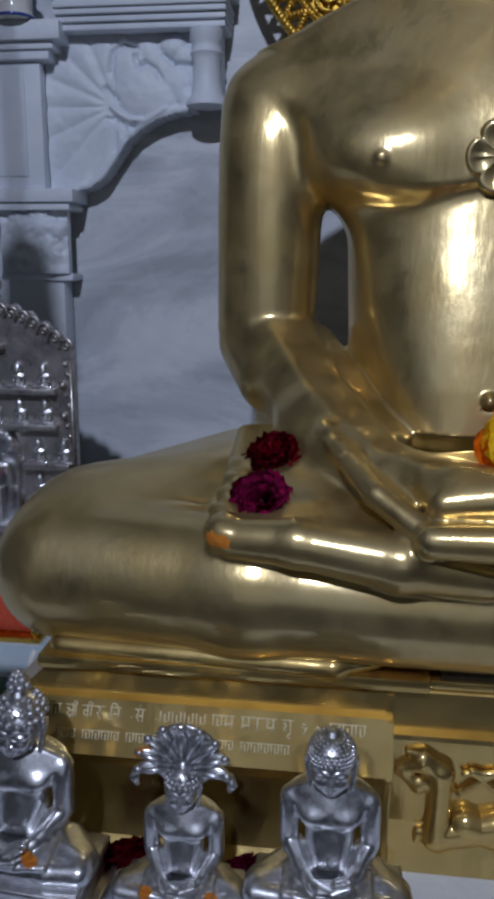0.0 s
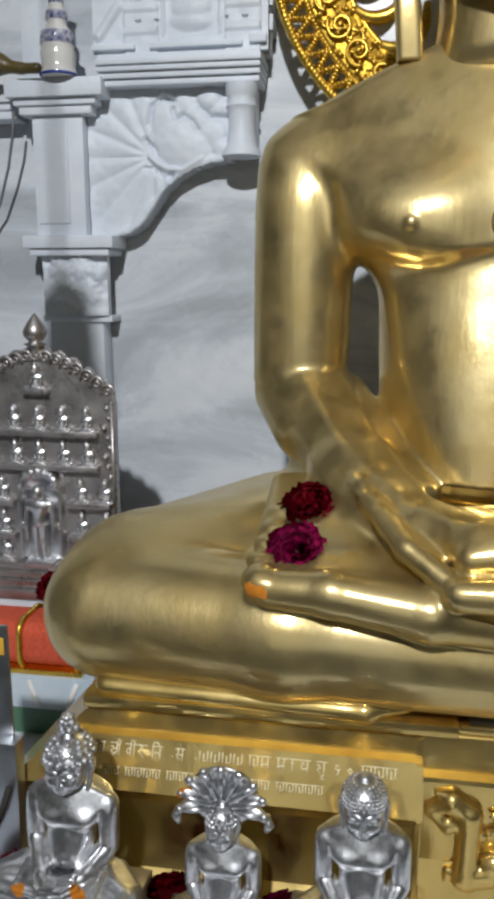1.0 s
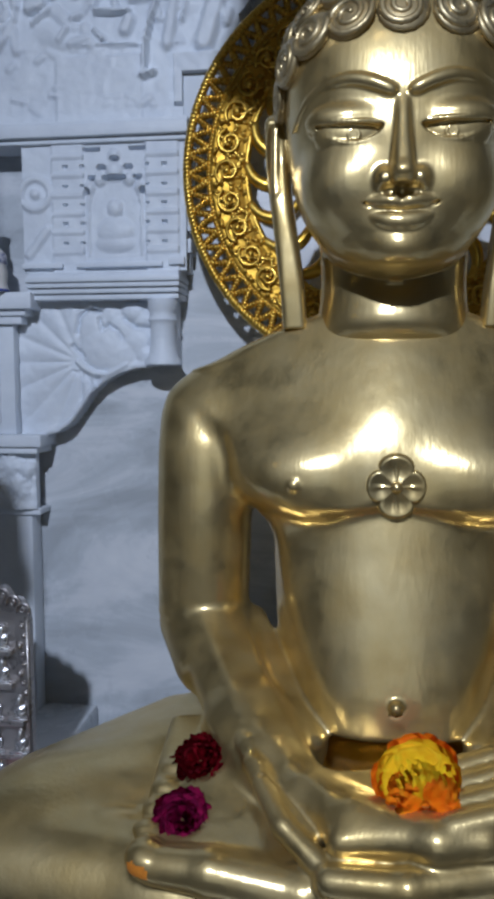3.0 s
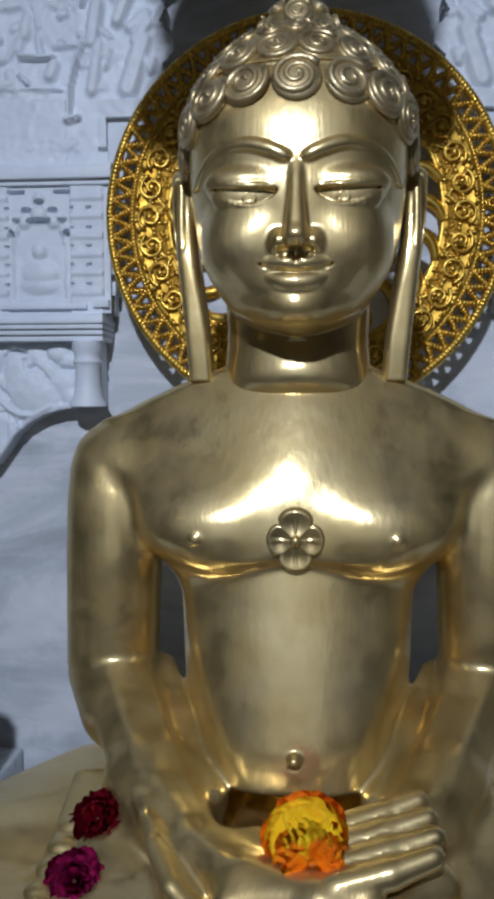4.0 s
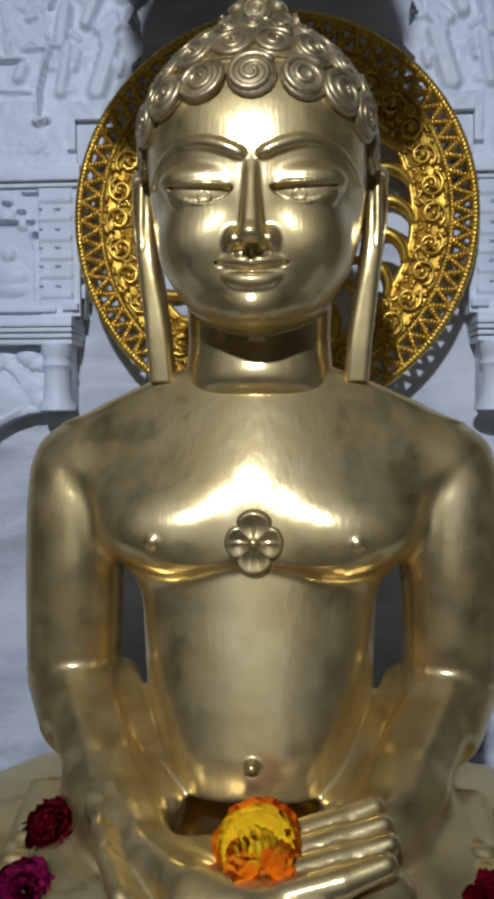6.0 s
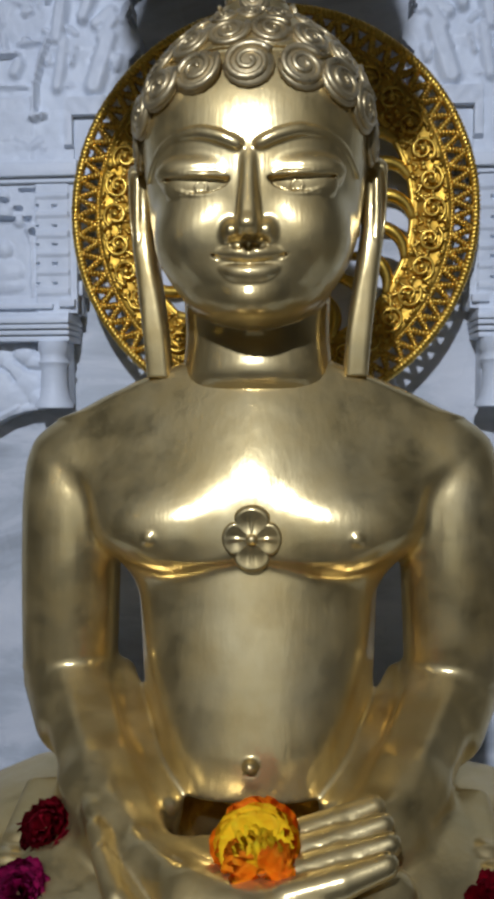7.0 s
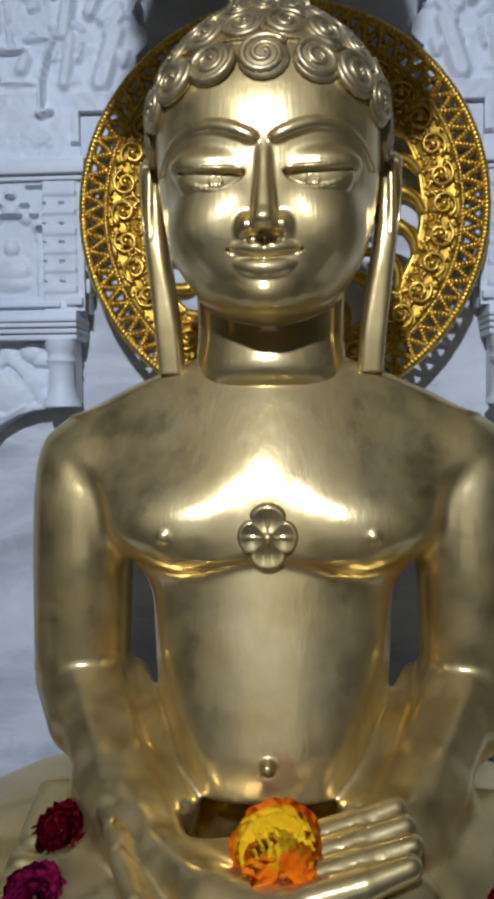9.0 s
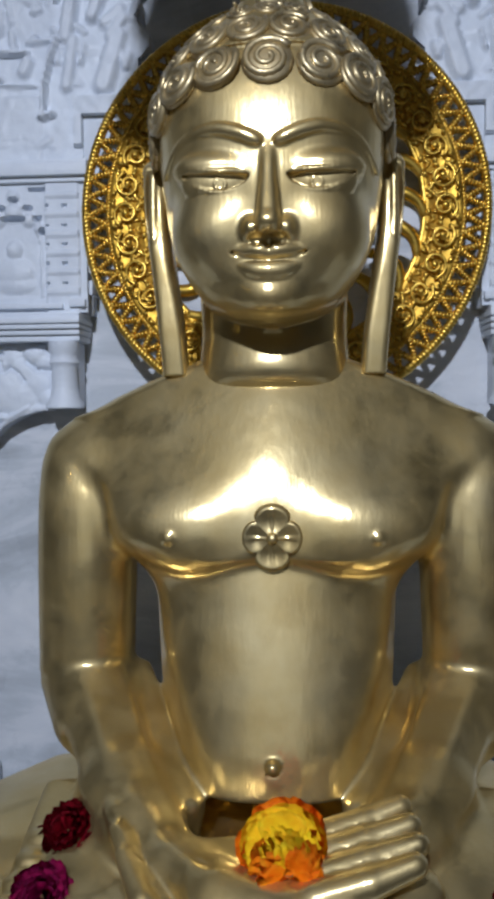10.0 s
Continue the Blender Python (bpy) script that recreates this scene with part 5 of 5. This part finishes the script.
# ---- small seated figures in silver ----
def silver_figure(style):
    body, head = figure_body(0.0105).shell(2), figure_head(0.0065).shell(2)
    w = 0.88 if style == "hooded" else 0.98
    big = Matrix.Translation((0, 0, 0.28)) @ Matrix.Diagonal((w, w, 0.86, 1)) @ Matrix.Translation((0, 0, -0.33))
    hv = (head[0] - [0, 0, 0.33]) * [w, w, 0.86] + [0, 0, 0.28]
    pieces = [body, (hv, head[1])]
    bm = bmesh.new()
    if style == "knobbed":
        for k, z in enumerate((0.66, 0.70, 0.735, 0.765)):
            for i in range(20 - 4 * k):
                p, nrm = crown_point(2 * math.pi * (i + 0.5 * (k % 2)) / (20 - 4 * k), z - 0.02 * (k == 0), 0.004)
                p = big @ p
                bmesh.ops.create_uvsphere(bm, u_segments=8, v_segments=6, radius=0.022, matrix=Matrix.Translation(p))
        for z, r in ((0.735, 0.055), (0.775, 0.04), (0.805, 0.026)):
            for i in range(6):
                a = i * math.pi / 3 + z * 40
                bmesh.ops.create_uvsphere(bm, u_segments=8, v_segments=6, radius=0.026, matrix=Matrix.Translation((r * math.cos(a), 0.02 + r * math.sin(a), z)))
    elif style == "capped":
        for k, z in enumerate((0.63, 0.655, 0.68, 0.705, 0.73, 0.75, 0.77)):
            n = 40 - 4 * k
            for i in range(n):
                p, nrm = crown_point(2 * math.pi * (i + 0.5 * (k % 2)) / n, z, 0.002)
                p = big @ p
                bmesh.ops.create_uvsphere(bm, u_segments=6, v_segments=4, radius=0.012, matrix=Matrix.Translation(p))
    else:
        for k, z in enumerate((0.64, 0.68, 0.72, 0.75)):
            for i in range(22 - 4 * k):
                p, nrm = crown_point(2 * math.pi * (i + 0.5 * (k % 2)) / (22 - 4 * k), z, 0.002)
                bmesh.ops.create_uvsphere(bm, u_segments=6, v_segments=4, radius=0.018, matrix=Matrix.Translation(big @ p))
        # a canopy of nine serpent hoods
        for i in range(9):
            a = radians(-96 + 24 * i)
            m = Matrix.Translation((0, 0.02, 0.66)) @ Matrix.Rotation(a, 4, "Y")
            bmesh.ops.create_uvsphere(bm, u_segments=12, v_segments=8, radius=1, matrix=m @ Matrix.Translation((0, 0, 0.23)) @ Matrix.Rotation(radians(14), 4, "X") @ Matrix.Diagonal((0.066, 0.045, 0.16, 1)))
            bmesh.ops.create_uvsphere(bm, u_segments=8, v_segments=6, radius=1, matrix=m @ Matrix.Translation((0, -0.055, 0.36)) @ Matrix.Diagonal((0.042, 0.035, 0.04, 1)))
            sweep(bm, [m @ Vector((0, -0.055, 0.10)), m @ Vector((0, -0.065, 0.25)), m @ Vector((0, -0.06, 0.38))], [0.02, 0.028, 0.02], 6)
        bmesh.ops.create_uvsphere(bm, u_segments=32, v_segments=8, radius=1, matrix=Matrix.Translation((0, 0.06, 0.72)) @ Matrix.Rotation(radians(90), 4, "X") @ Matrix.Diagonal((0.30, 0.28, 0.025, 1)))
        for s in (-1, 1):
            sweep(bm, [(s * 0.37, 0.03, 0.60), (s * 0.40, 0.01, 0.52), (s * 0.37, 0.01, 0.46)], [0.03, 0.045, 0.02], 8)
        sweep(bm, [(0, 0.16, -0.2), (0, 0.14, 0.3), (0, 0.09, 0.7)], [0.10, 0.10, 0.08], 10)
    # a stepped base
    for x, y0, y1, z0, z1 in ((0.50, -0.40, 0.20, -0.47, -0.40), (0.46, -0.37, 0.18, -0.66, -0.46), (0.53, -0.43, 0.22, -0.90, -0.65)):
        box(bm, -x, x, y0, y1, z0, z1, 0.02)
    pieces.append(raw_of(bm))
    return pieces


def mark(me, spots, material):
    """Gives the faces of a mesh near the spots another coat."""
    me.materials.append(material)
    n = len(me.polygons)
    c = np.empty(n * 3)
    me.polygons.foreach_get("center", c)
    c = c.reshape(-1, 3)
    idx = np.zeros(n, np.int32)
    for x, y, z, r in spots:
        idx[((c - [x, y, z]) ** 2).sum(1) < r * r] = 1
    me.polygons.foreach_set("material_index", idx)


mark(statue_mesh, [(-0.281, -0.352, -0.260, 0.0088), (-0.271, -0.356, -0.260, 0.0080), (0.272, -0.356, -0.258, 0.0088)], PASTE)
# the curls have kept a duller skin than the rubbed face
statue_mesh.materials.append(BRASS_DULL)
for i in range(*CURL_FACES):
    statue_mesh.polygons[i].material_index = 2
for style, x, y, s, seat, turn, label, spots in (
        ("knobbed", -0.452, -0.430, 0.150, -0.556, -4, "small polished silver seated statue with knobbed hair", [(0.19, -0.33, -0.20, 0.06), (-0.23, -0.35, -0.26, 0.05)]),
        ("hooded", -0.297, -0.425, 0.118, -0.584, 0, "small polished silver seated statue under a serpent canopy", [(-0.36, -0.03, 0.72, 0.06), (-0.31, -0.03, 0.85, 0.06), (-0.2, -0.03, 0.97, 0.05), (0.28, -0.33, -0.25, 0.06), (-0.25, -0.33, -0.25, 0.06)]),
        ("capped", -0.159, -0.430, 0.140, -0.562, 0, "small polished silver seated statue with close-cropped hair", [])):
    me = joined("small_statue", silver_figure(style), SILVER)
    mark(me, spots, PASTE)
    ob = thing("small_statue", label, "statue", (x, y, LEVEL + seat + 0.41 * s), "silver figures before the pedestal", data=me)
    ob.scale = (s, s, s)
    ob.rotation_euler = (0, 0, radians(turn))
    low = -0.637 - (seat + 0.41 * s)          # the base reaches down to the altar
    for v in me.vertices:
        if v.co.z < -0.8:
            v.co.z = low / s

# ---- the silver plaque ----
plaque = thing("plaque", "tarnished silver plaque with rows of tiny seated figures in relief", "plaque", (-0.700, 0.10, LEVEL))


def plaque_outline(n=40):
    pts = [(-0.128, -0.41), (-0.128, -0.145)]
    for i in range(n + 1):
        x = -0.125 + 0.25 * i / n
        z = -0.125 + 0.062 * math.cos(x / 0.125 * math.pi / 2) + 0.010 * abs(math.sin(i * math.pi / 4.0))
        pts.append((x, z))
    return pts + [(0.128, -0.145), (0.128, -0.41)]


bm = bmesh.new()
out = plaque_outline()
front = [bm.verts.new((x, 0.0, z)) for x, z in out]
back = [bm.verts.new((x, 0.014, z)) for x, z in out]
bm.faces.new(front)
bm.faces.new(list(reversed(back)))
for i in range(len(out)):
    bm.faces.new((front[(i + 1) % len(out)], front[i], back[i], back[(i + 1) % len(out)]))
bmesh.ops.recalc_face_normals(bm, faces=bm.faces[:])
part("plate", sharp(bm), SILVER_OLD, plaque)
bm = bmesh.new()
for i in range(15):
    x = -0.118 + 0.236 * i / 14
    z = -0.128 + 0.058 * math.cos(x / 0.125 * math.pi / 2)
    sweep(bm, [(x + 0.011 * math.cos(a), -0.003, z + 0.011 * math.sin(a)) for a in np.linspace(-0.4, math.pi + 0.4, 10)], 0.0028, 6)
    sweep(bm, [(x + 0.004 * math.cos(a), -0.003, z + 0.004 * math.sin(a)) for a in np.linspace(0, 2 * math.pi, 8, endpoint=False)], 0.002, 5, closed=True)
for s in (-1, 1):
    for k in range(16):
        bmesh.ops.create_uvsphere(bm, u_segments=6, v_segments=5, radius=0.004 + 0.002 * ((k * 7) % 3) / 2, matrix=Matrix.Translation((s * (0.115 + 0.005 * math.sin(k * 2.1)), -0.002, -0.15 - 0.016 * k)))
    sweep(bm, [(s * 0.124, -0.002, -0.14), (s * 0.124, -0.002, -0.405)], 0.003, 6)
part("scalloped_border", bm, SILVER_OLD, plaque)
bm = bmesh.new()
lathe(bm, [(0.004, -0.070), (0.016, -0.058), (0.012, -0.053), (0.020, -0.050), (0.010, -0.046), (0.018, -0.038), (0.020, -0.030), (0.014, -0.018), (0.005, -0.006), (0.001, -0.001)], 20, (0, 0.004, 0))
part("finial", bm, SILVER_OLD, plaque)
bm = bmesh.new()
for z0, z1, d, w in ((-0.418, -0.408, 0.030, 0.135), (-0.430, -0.4185, 0.038, 0.142), (-0.444, -0.4305, 0.046, 0.150), (-0.4615, -0.4445, 0.056, 0.158)):
    box(bm, -w, w, -d, 0.03, z0, z1, 0.002)
part("stepped_foot", sharp(bm), SILVER_OLD, plaque)

tiny_body, tiny_head = figure_body(0.026).shell(1), figure_head(0.018).shell(1)
tiny = joined("seated_figure", [tiny_body, ((tiny_head[0] - [0, 0, 0.33]) * 1.25 + [0, 0, 0.20], tiny_head[1])], SILVER)
for z, xs in ((-0.187, (-0.082, -0.041, 0.0, 0.041, 0.082)), (-0.243, (-0.082, -0.041, 0.0, 0.041, 0.082)), (-0.305, (-0.109, -0.068, 0.068, 0.109)), (-0.362, (-0.109, -0.068, 0.068, 0.109)), (-0.412 + 0.006, (-0.109, -0.068, 0.068, 0.109))):
    for x0, x1 in (((-0.102, 0.102),) if len(xs) == 5 else ((-0.12, -0.045), (0.045, 0.12))):
        bm = box(bmesh.new(), x0, x1, -0.018, 0.001, z - 0.009, z, 0.0015)
        part("ledge", sharp(bm), SILVER_OLD, plaque)
    for x in xs:
        f = part("seated_figure", tiny, None, plaque)
        f.location, f.scale = (x, -0.006, z + 0.013), (0.030, 0.030, 0.0335)
bm = box(bmesh.new(), -0.022, 0.022, -0.016, 0.001, -0.128, -0.120, 0.001)
part("ledge", sharp(bm), SILVER_OLD, plaque)
f = part("seated_figure", tiny, None, plaque, "seated figure touched with yellow paste")
f.location, f.scale = (0, -0.006, -0.107), (0.032, 0.032, 0.036)
# the arched recess with a standing figure
n = Solid((-0.05, -0.05, -0.42), (0.05, 0.02, -0.24), 0.0022)
n.slab((0, -0.004, -0.34), (0.040, 0.012, 0.066), 0.006, 0.004)
n.ball((0, -0.004, -0.280), (0.040, 0.012, 0.026), 0.004)
n.slab((0, -0.016, -0.345), (0.031, 0.012, 0.062), 0.004, 0.002, cut=True)
n.ball((0, -0.016, -0.285), (0.031, 0.012, 0.020), 0.002, cut=True)
for i in range(9):
    a = math.pi * i / 8
    n.ball((0.030 * math.cos(a), -0.016, -0.276 + 0.022 * math.sin(a)), 0.007, 0.003)
n.ball((0, -0.020, -0.288), (0.0105, 0.010, 0.013), 0.003)
n.loft([(-0.345, 0.010, -0.016, 0.009, 2), (-0.325, 0.012, -0.016, 0.010, 2), (-0.308, 0.021, -0.016, 0.011, 2), (-0.302, 0.017, -0.016, 0.009, 2)], 0.004)
for s in (-1, 1):
    n.chain([((s * 0.020, -0.016, -0.308), 0.0055), ((s * 0.025, -0.017, -0.345), 0.0045), ((s * 0.022, -0.019, -0.368), 0.0045)], 0.003)
    n.chain([((s * 0.007, -0.016, -0.345), 0.0075), ((s * 0.0065, -0.016, -0.372), 0.006), ((s * 0.007, -0.016, -0.404), 0.005)], 0.002)
n.slab((0, -0.016, -0.408), (0.026, 0.016, 0.006), 0.002, 0.002)
part("standing_figure_niche", joined("standing_figure_niche", [n.shell(2)], SILVER), None, plaque, "arched niche with a standing figure")


# ---- flowers ----
def petal(width, length, cup, curl_out, seed, jag=0.1, ruffle=0.0):
    """One petal, rooted at the origin and rising along z, hollow towards y, with a ragged end."""
    r = random.Random(seed)
    bm = bmesh.new()
    rows = []
    for i in range(6):
        v = i / 5
        w = width * (0.35 + 0.65 * math.sin(min(1, v * 1.15) * math.pi * 0.62)) * (1 if v < 0.9 else 0.86)
        row = []
        for k in range(7):
            u = k / 3 - 1
            x = w * u
            y = cup * u * u - curl_out * v ** 3 + r.uniform(-1, 1) * 0.0012 * v + ruffle * v * v * (1 if k % 2 else -1)
            z = length * v * (1 - 0.10 * u * u) + r.uniform(-1, 1) * 0.0012 * v - (length * jag * r.uniform(0.4, 1.2) if i == 5 and k % 2 == 0 else 0)
            row.append(bm.verts.new((x, y, z)))
        rows.append(row)
    for a, b in zip(rows, rows[1:]):
        for k in range(6):
            bm.faces.new((a[k], a[k + 1], b[k + 1], b[k]))
    bmesh.ops.solidify(bm, geom=bm.faces[:], thickness=0.0006)
    return bm


def rose(label, at, size, tilt, material, n=32, seed=0, name="rose"):
    ob = thing(name, label, "flower", at, "loose offering flowers")
    ob.rotation_euler = [radians(a) for a in tilt]
    meshes = [mesh_of("petal", petal(size * 0.32, size * 0.60, size * 0.10, size * 0.15, seed + k, 0.11, size * 0.03), material) for k in range(3)]
    r = random.Random(seed)
    for i in range(n):
        v = i / n
        a = i * 2.39996
        p = part("petal", meshes[i % 3], None, ob)
        lean = 8 + 62 * v + r.uniform(-7, 7)
        rad = size * (0.03 + 0.16 * v)
        p.matrix_basis = Matrix.Rotation(a, 4, "Z") @ Matrix.Translation((0, -rad, -size * 0.18 * v)) @ Matrix.Rotation(radians(lean), 4, "X") @ Matrix.Diagonal((1, 1, 0.75 + 0.35 * v, 1))
    return ob


rose("deep red rose lying on the sole of the statue's foot", (-0.232, -0.210, LEVEL - 0.211), 0.053, (38, -12, 0), ROSE, seed=3)
rose("magenta rose lying on the sole of the statue's foot", (-0.240, -0.287, LEVEL - 0.238), 0.047, (55, 10, 0), ROSE_PINK, seed=9)
rose("deep red rose lying on the statue's other foot", (0.262, -0.285, LEVEL - 0.236), 0.050, (45, 10, 30), ROSE, seed=14)
for x, y, sz, seed, mat, colour in ((-0.366, -0.380, 0.050, 21, ROSE, "dark red"), (-0.247, -0.388, 0.042, 25, ROSE_PINK, "magenta"), (-0.545, -0.404, 0.056, 33, ROSE, "dark red"), (-0.655, 0.02, 0.040, 37, ROSE, "dark red")):
    z = -0.604 if y < -0.2 else -0.425
    rose(colour + (" rose lying on the white altar top" if y < -0.2 else " rose at the foot of the silver plaque"), (x, y, LEVEL + z), sz, (42, 14, seed * 9), mat, seed=seed)


def marigold():
    ob = thing("marigold", "open orange and yellow marigold lying on the statue's palm", "flower", (0.015, -0.306, LEVEL - 0.168), "loose offering flowers")
    ob.rotation_euler = (radians(72), radians(-4), radians(4))
    ob.scale = (1.14, 1.14, 1.14)
    broad = [mesh_of("petal", petal(0.019, 0.041, 0.002, 0.003, 40 + k, 0.05, 0.001), m) for k, m in enumerate((MARIGOLD_IN, MARIGOLD_IN, MARIGOLD))]
    frill = [mesh_of("petal", petal(0.0125, 0.024, 0.003, 0.008, k, 0.07, 0.0030), m) for k, m in enumerate((MARIGOLD, MARIGOLD, MARIGOLD_IN))]
    r = random.Random(5)
    # broad flat petals behind, yellow above and orange about the rim
    for i in range(18):
        a = i * 2.39996
        up = math.cos(a - math.pi - 0.25) > -0.15
        p = part("petal", broad[2] if not up or i < 5 else broad[i % 2], None, ob)
        v = i / 18
        p.matrix_basis = Matrix.Rotation(a, 4, "Z") @ Matrix.Translation((0, 0, -0.006 + 0.010 * v)) @ Matrix.Rotation(radians(86 - 8 * v + r.uniform(-4, 4)), 4, "X") @ Matrix.Diagonal((1.15, 1, 1.08 - 0.30 * v, 1))
    bm = bmesh.new()
    bmesh.ops.create_icosphere(bm, subdivisions=3, radius=1, matrix=Matrix.Translation((0.003, -0.014, -0.002)) @ Matrix.Diagonal((0.024, 0.022, 0.010, 1)))
    part("heart", bm, MARIGOLD, ob)
    # a frilled heart, heaped to the lower side
    for i in range(26):
        v = i / 26
        a = i * 2.39996
        p = part("petal", frill[2 if math.cos(a - math.pi) > 0.8 else i % 2], None, ob)
        p.matrix_basis = Matrix.Translation((0.003, -0.018, 0.009)) @ Matrix.Rotation(a, 4, "Z") @ Matrix.Translation((0, -0.003 - 0.012 * v, 0.006 - 0.007 * v)) @ Matrix.Rotation(radians(34 + 50 * v + r.uniform(-10, 10)), 4, "X")
    return ob


marigold()

# ---- what stands beside the statue ----
bundle = thing("wrapped_book", "red cloth-wrapped book bound with gilt bands", "book", (0, 0, LEVEL))
b = Solid((-0.86, -0.10, -0.56), (-0.56, 0.06, -0.43), 0.004)
b.slab((-0.70, -0.01, -0.494), (0.115, 0.042, 0.035), 0.022, 0.004)
part("cloth", joined("cloth", [b.shell(2)], CLOTH), None, bundle)
for x in (-0.682, -0.594):
    bm = bmesh.new()
    ring = [(x, -0.01 + 0.0445 * math.copysign(abs(math.cos(a)) ** 0.45, math.cos(a)), -0.494 + 0.0375 * math.copysign(abs(math.sin(a)) ** 0.45, math.sin(a))) for a in np.linspace(0, 2 * math.pi, 40, endpoint=False)]
    sweep(bm, ring, 0.005, 6, closed=True)
    part("band", bm, GILT, bundle, "narrow gilt band")
bm = box(bmesh.new(), -0.81, -0.585, -0.056, 0.032, -0.537, -0.529, 0.002)
part("board", sharp(bm), GILT, bundle, "gilt lower board")

tray = thing("tray_box", "pale blue and white box with a green foot", "box", (0, 0, LEVEL))
part("body", sharp(box(bmesh.new(), -0.83, -0.565, -0.060, 0.036, -0.592, -0.5375, 0.004)), BLUE_TRAY, tray)
for i in range(4):
    x = -0.785 + 0.062 * i
    bm = box(bmesh.new(), -0.004, 0.004, -0.0616, -0.0594, -0.022, 0.022)
    ob = part("painted_stripe", bm, PORCELAIN, tray, "white painted stripe")
    ob.matrix_basis = pose(x, 0, -0.565, 0, 22 if i % 2 else -22, 0)
part("foot", sharp(box(bmesh.new(), -0.82, -0.572, -0.055, 0.034, -0.637, -0.5925, 0.003)), GREEN, tray, "dark green foot")

stand = thing("steel_stand", "grey steel sheet stand with a yellow sticker", "stand", (0, 0, LEVEL))
part("back_sheet", sharp(box(bmesh.new(), -0.64, -0.549, -0.352, -0.348, -0.637, -0.318, 0.001)), STEEL, stand)
part("side_sheet", sharp(box(bmesh.new(), -0.575, -0.538, -0.372, -0.3525, -0.637, -0.448, 0.001)), STEEL, stand)
part("sticker", sharp(box(bmesh.new(), -0.60, -0.553, -0.3535, -0.3525, -0.352, -0.332, 0.0004)), YELLOW, stand, "yellow sticker")
bm = bmesh.new()
sweep(bm, [(-0.545, -0.378, -0.497), (-0.556, -0.380, -0.53), (-0.572, -0.378, -0.56)], 0.004, 8)
part("lever", bm, DARK, stand, "black lever")

vase = thing("vase", "small white porcelain vase with cobalt bands", "vase", (-0.772, 0.375 + 0.06, LEVEL + 0.424))
bm = lathe(bmesh.new(), [(0.030, 0.0), (0.036, 0.003), (0.034, 0.008), (0.031, 0.016), (0.032, 0.030), (0.033, 0.042), (0.030, 0.052), (0.032, 0.056), (0.030, 0.076), (0.021, 0.086), (0.017, 0.094), (0.020, 0.100), (0.019, 0.112), (0.014, 0.122), (0.013, 0.150), (0.017, 0.160), (0.010, 0.165)], 32)
part("body", bm, PORCELAIN, vase)
for z0, z1, r0, r1 in ((0.001, 0.006, 0.0362, 0.0364), (0.055, 0.078, 0.0328, 0.0305), (0.098, 0.114, 0.0206, 0.0192), (0.126, 0.140, 0.0142, 0.0138)):
    bm = lathe(bmesh.new(), [(r0 - 0.002, z0), (r0, z0 + 0.001), (r1, z1 - 0.001), (r1 - 0.002, z1)], 32)
    part("glazed_band", bm, COBALT if z0 < 0.01 else BLUE_WARE, vase, "blue painted band")

horn = thing("bronze_leaf", "dark bronze leaf-shaped ladle resting on the stone ledge", "ladle", (-0.88, 0.42, LEVEL + 0.4245))
b = Solid((-0.10, -0.04, -0.005), (0.09, 0.04, 0.06), 0.003)
b.ball((-0.035, 0, 0.026), (0.05, 0.028, 0.026), 0.01)
b.chain([((0.0, 0, 0.022), 0.016), ((0.04, -0.004, 0.014), 0.009), ((0.075, -0.008, 0.012), 0.010)], 0.01)
part("bowl", joined("bowl", [b.shell(2)], LEAF), None, horn)

cable = thing("cable", "thin grey cable hanging on the wall", "cable", (0, 0, LEVEL))
bm = bmesh.new()
sweep(bm, [(-0.872, 0.446, 0.37), (-0.880, 0.455, 0.33), (-0.900, 0.47, 0.27), (-0.93, 0.485, 0.20), (-0.99, 0.50, 0.12)], 0.003, 6)
part("cord", bm, CABLE, cable)
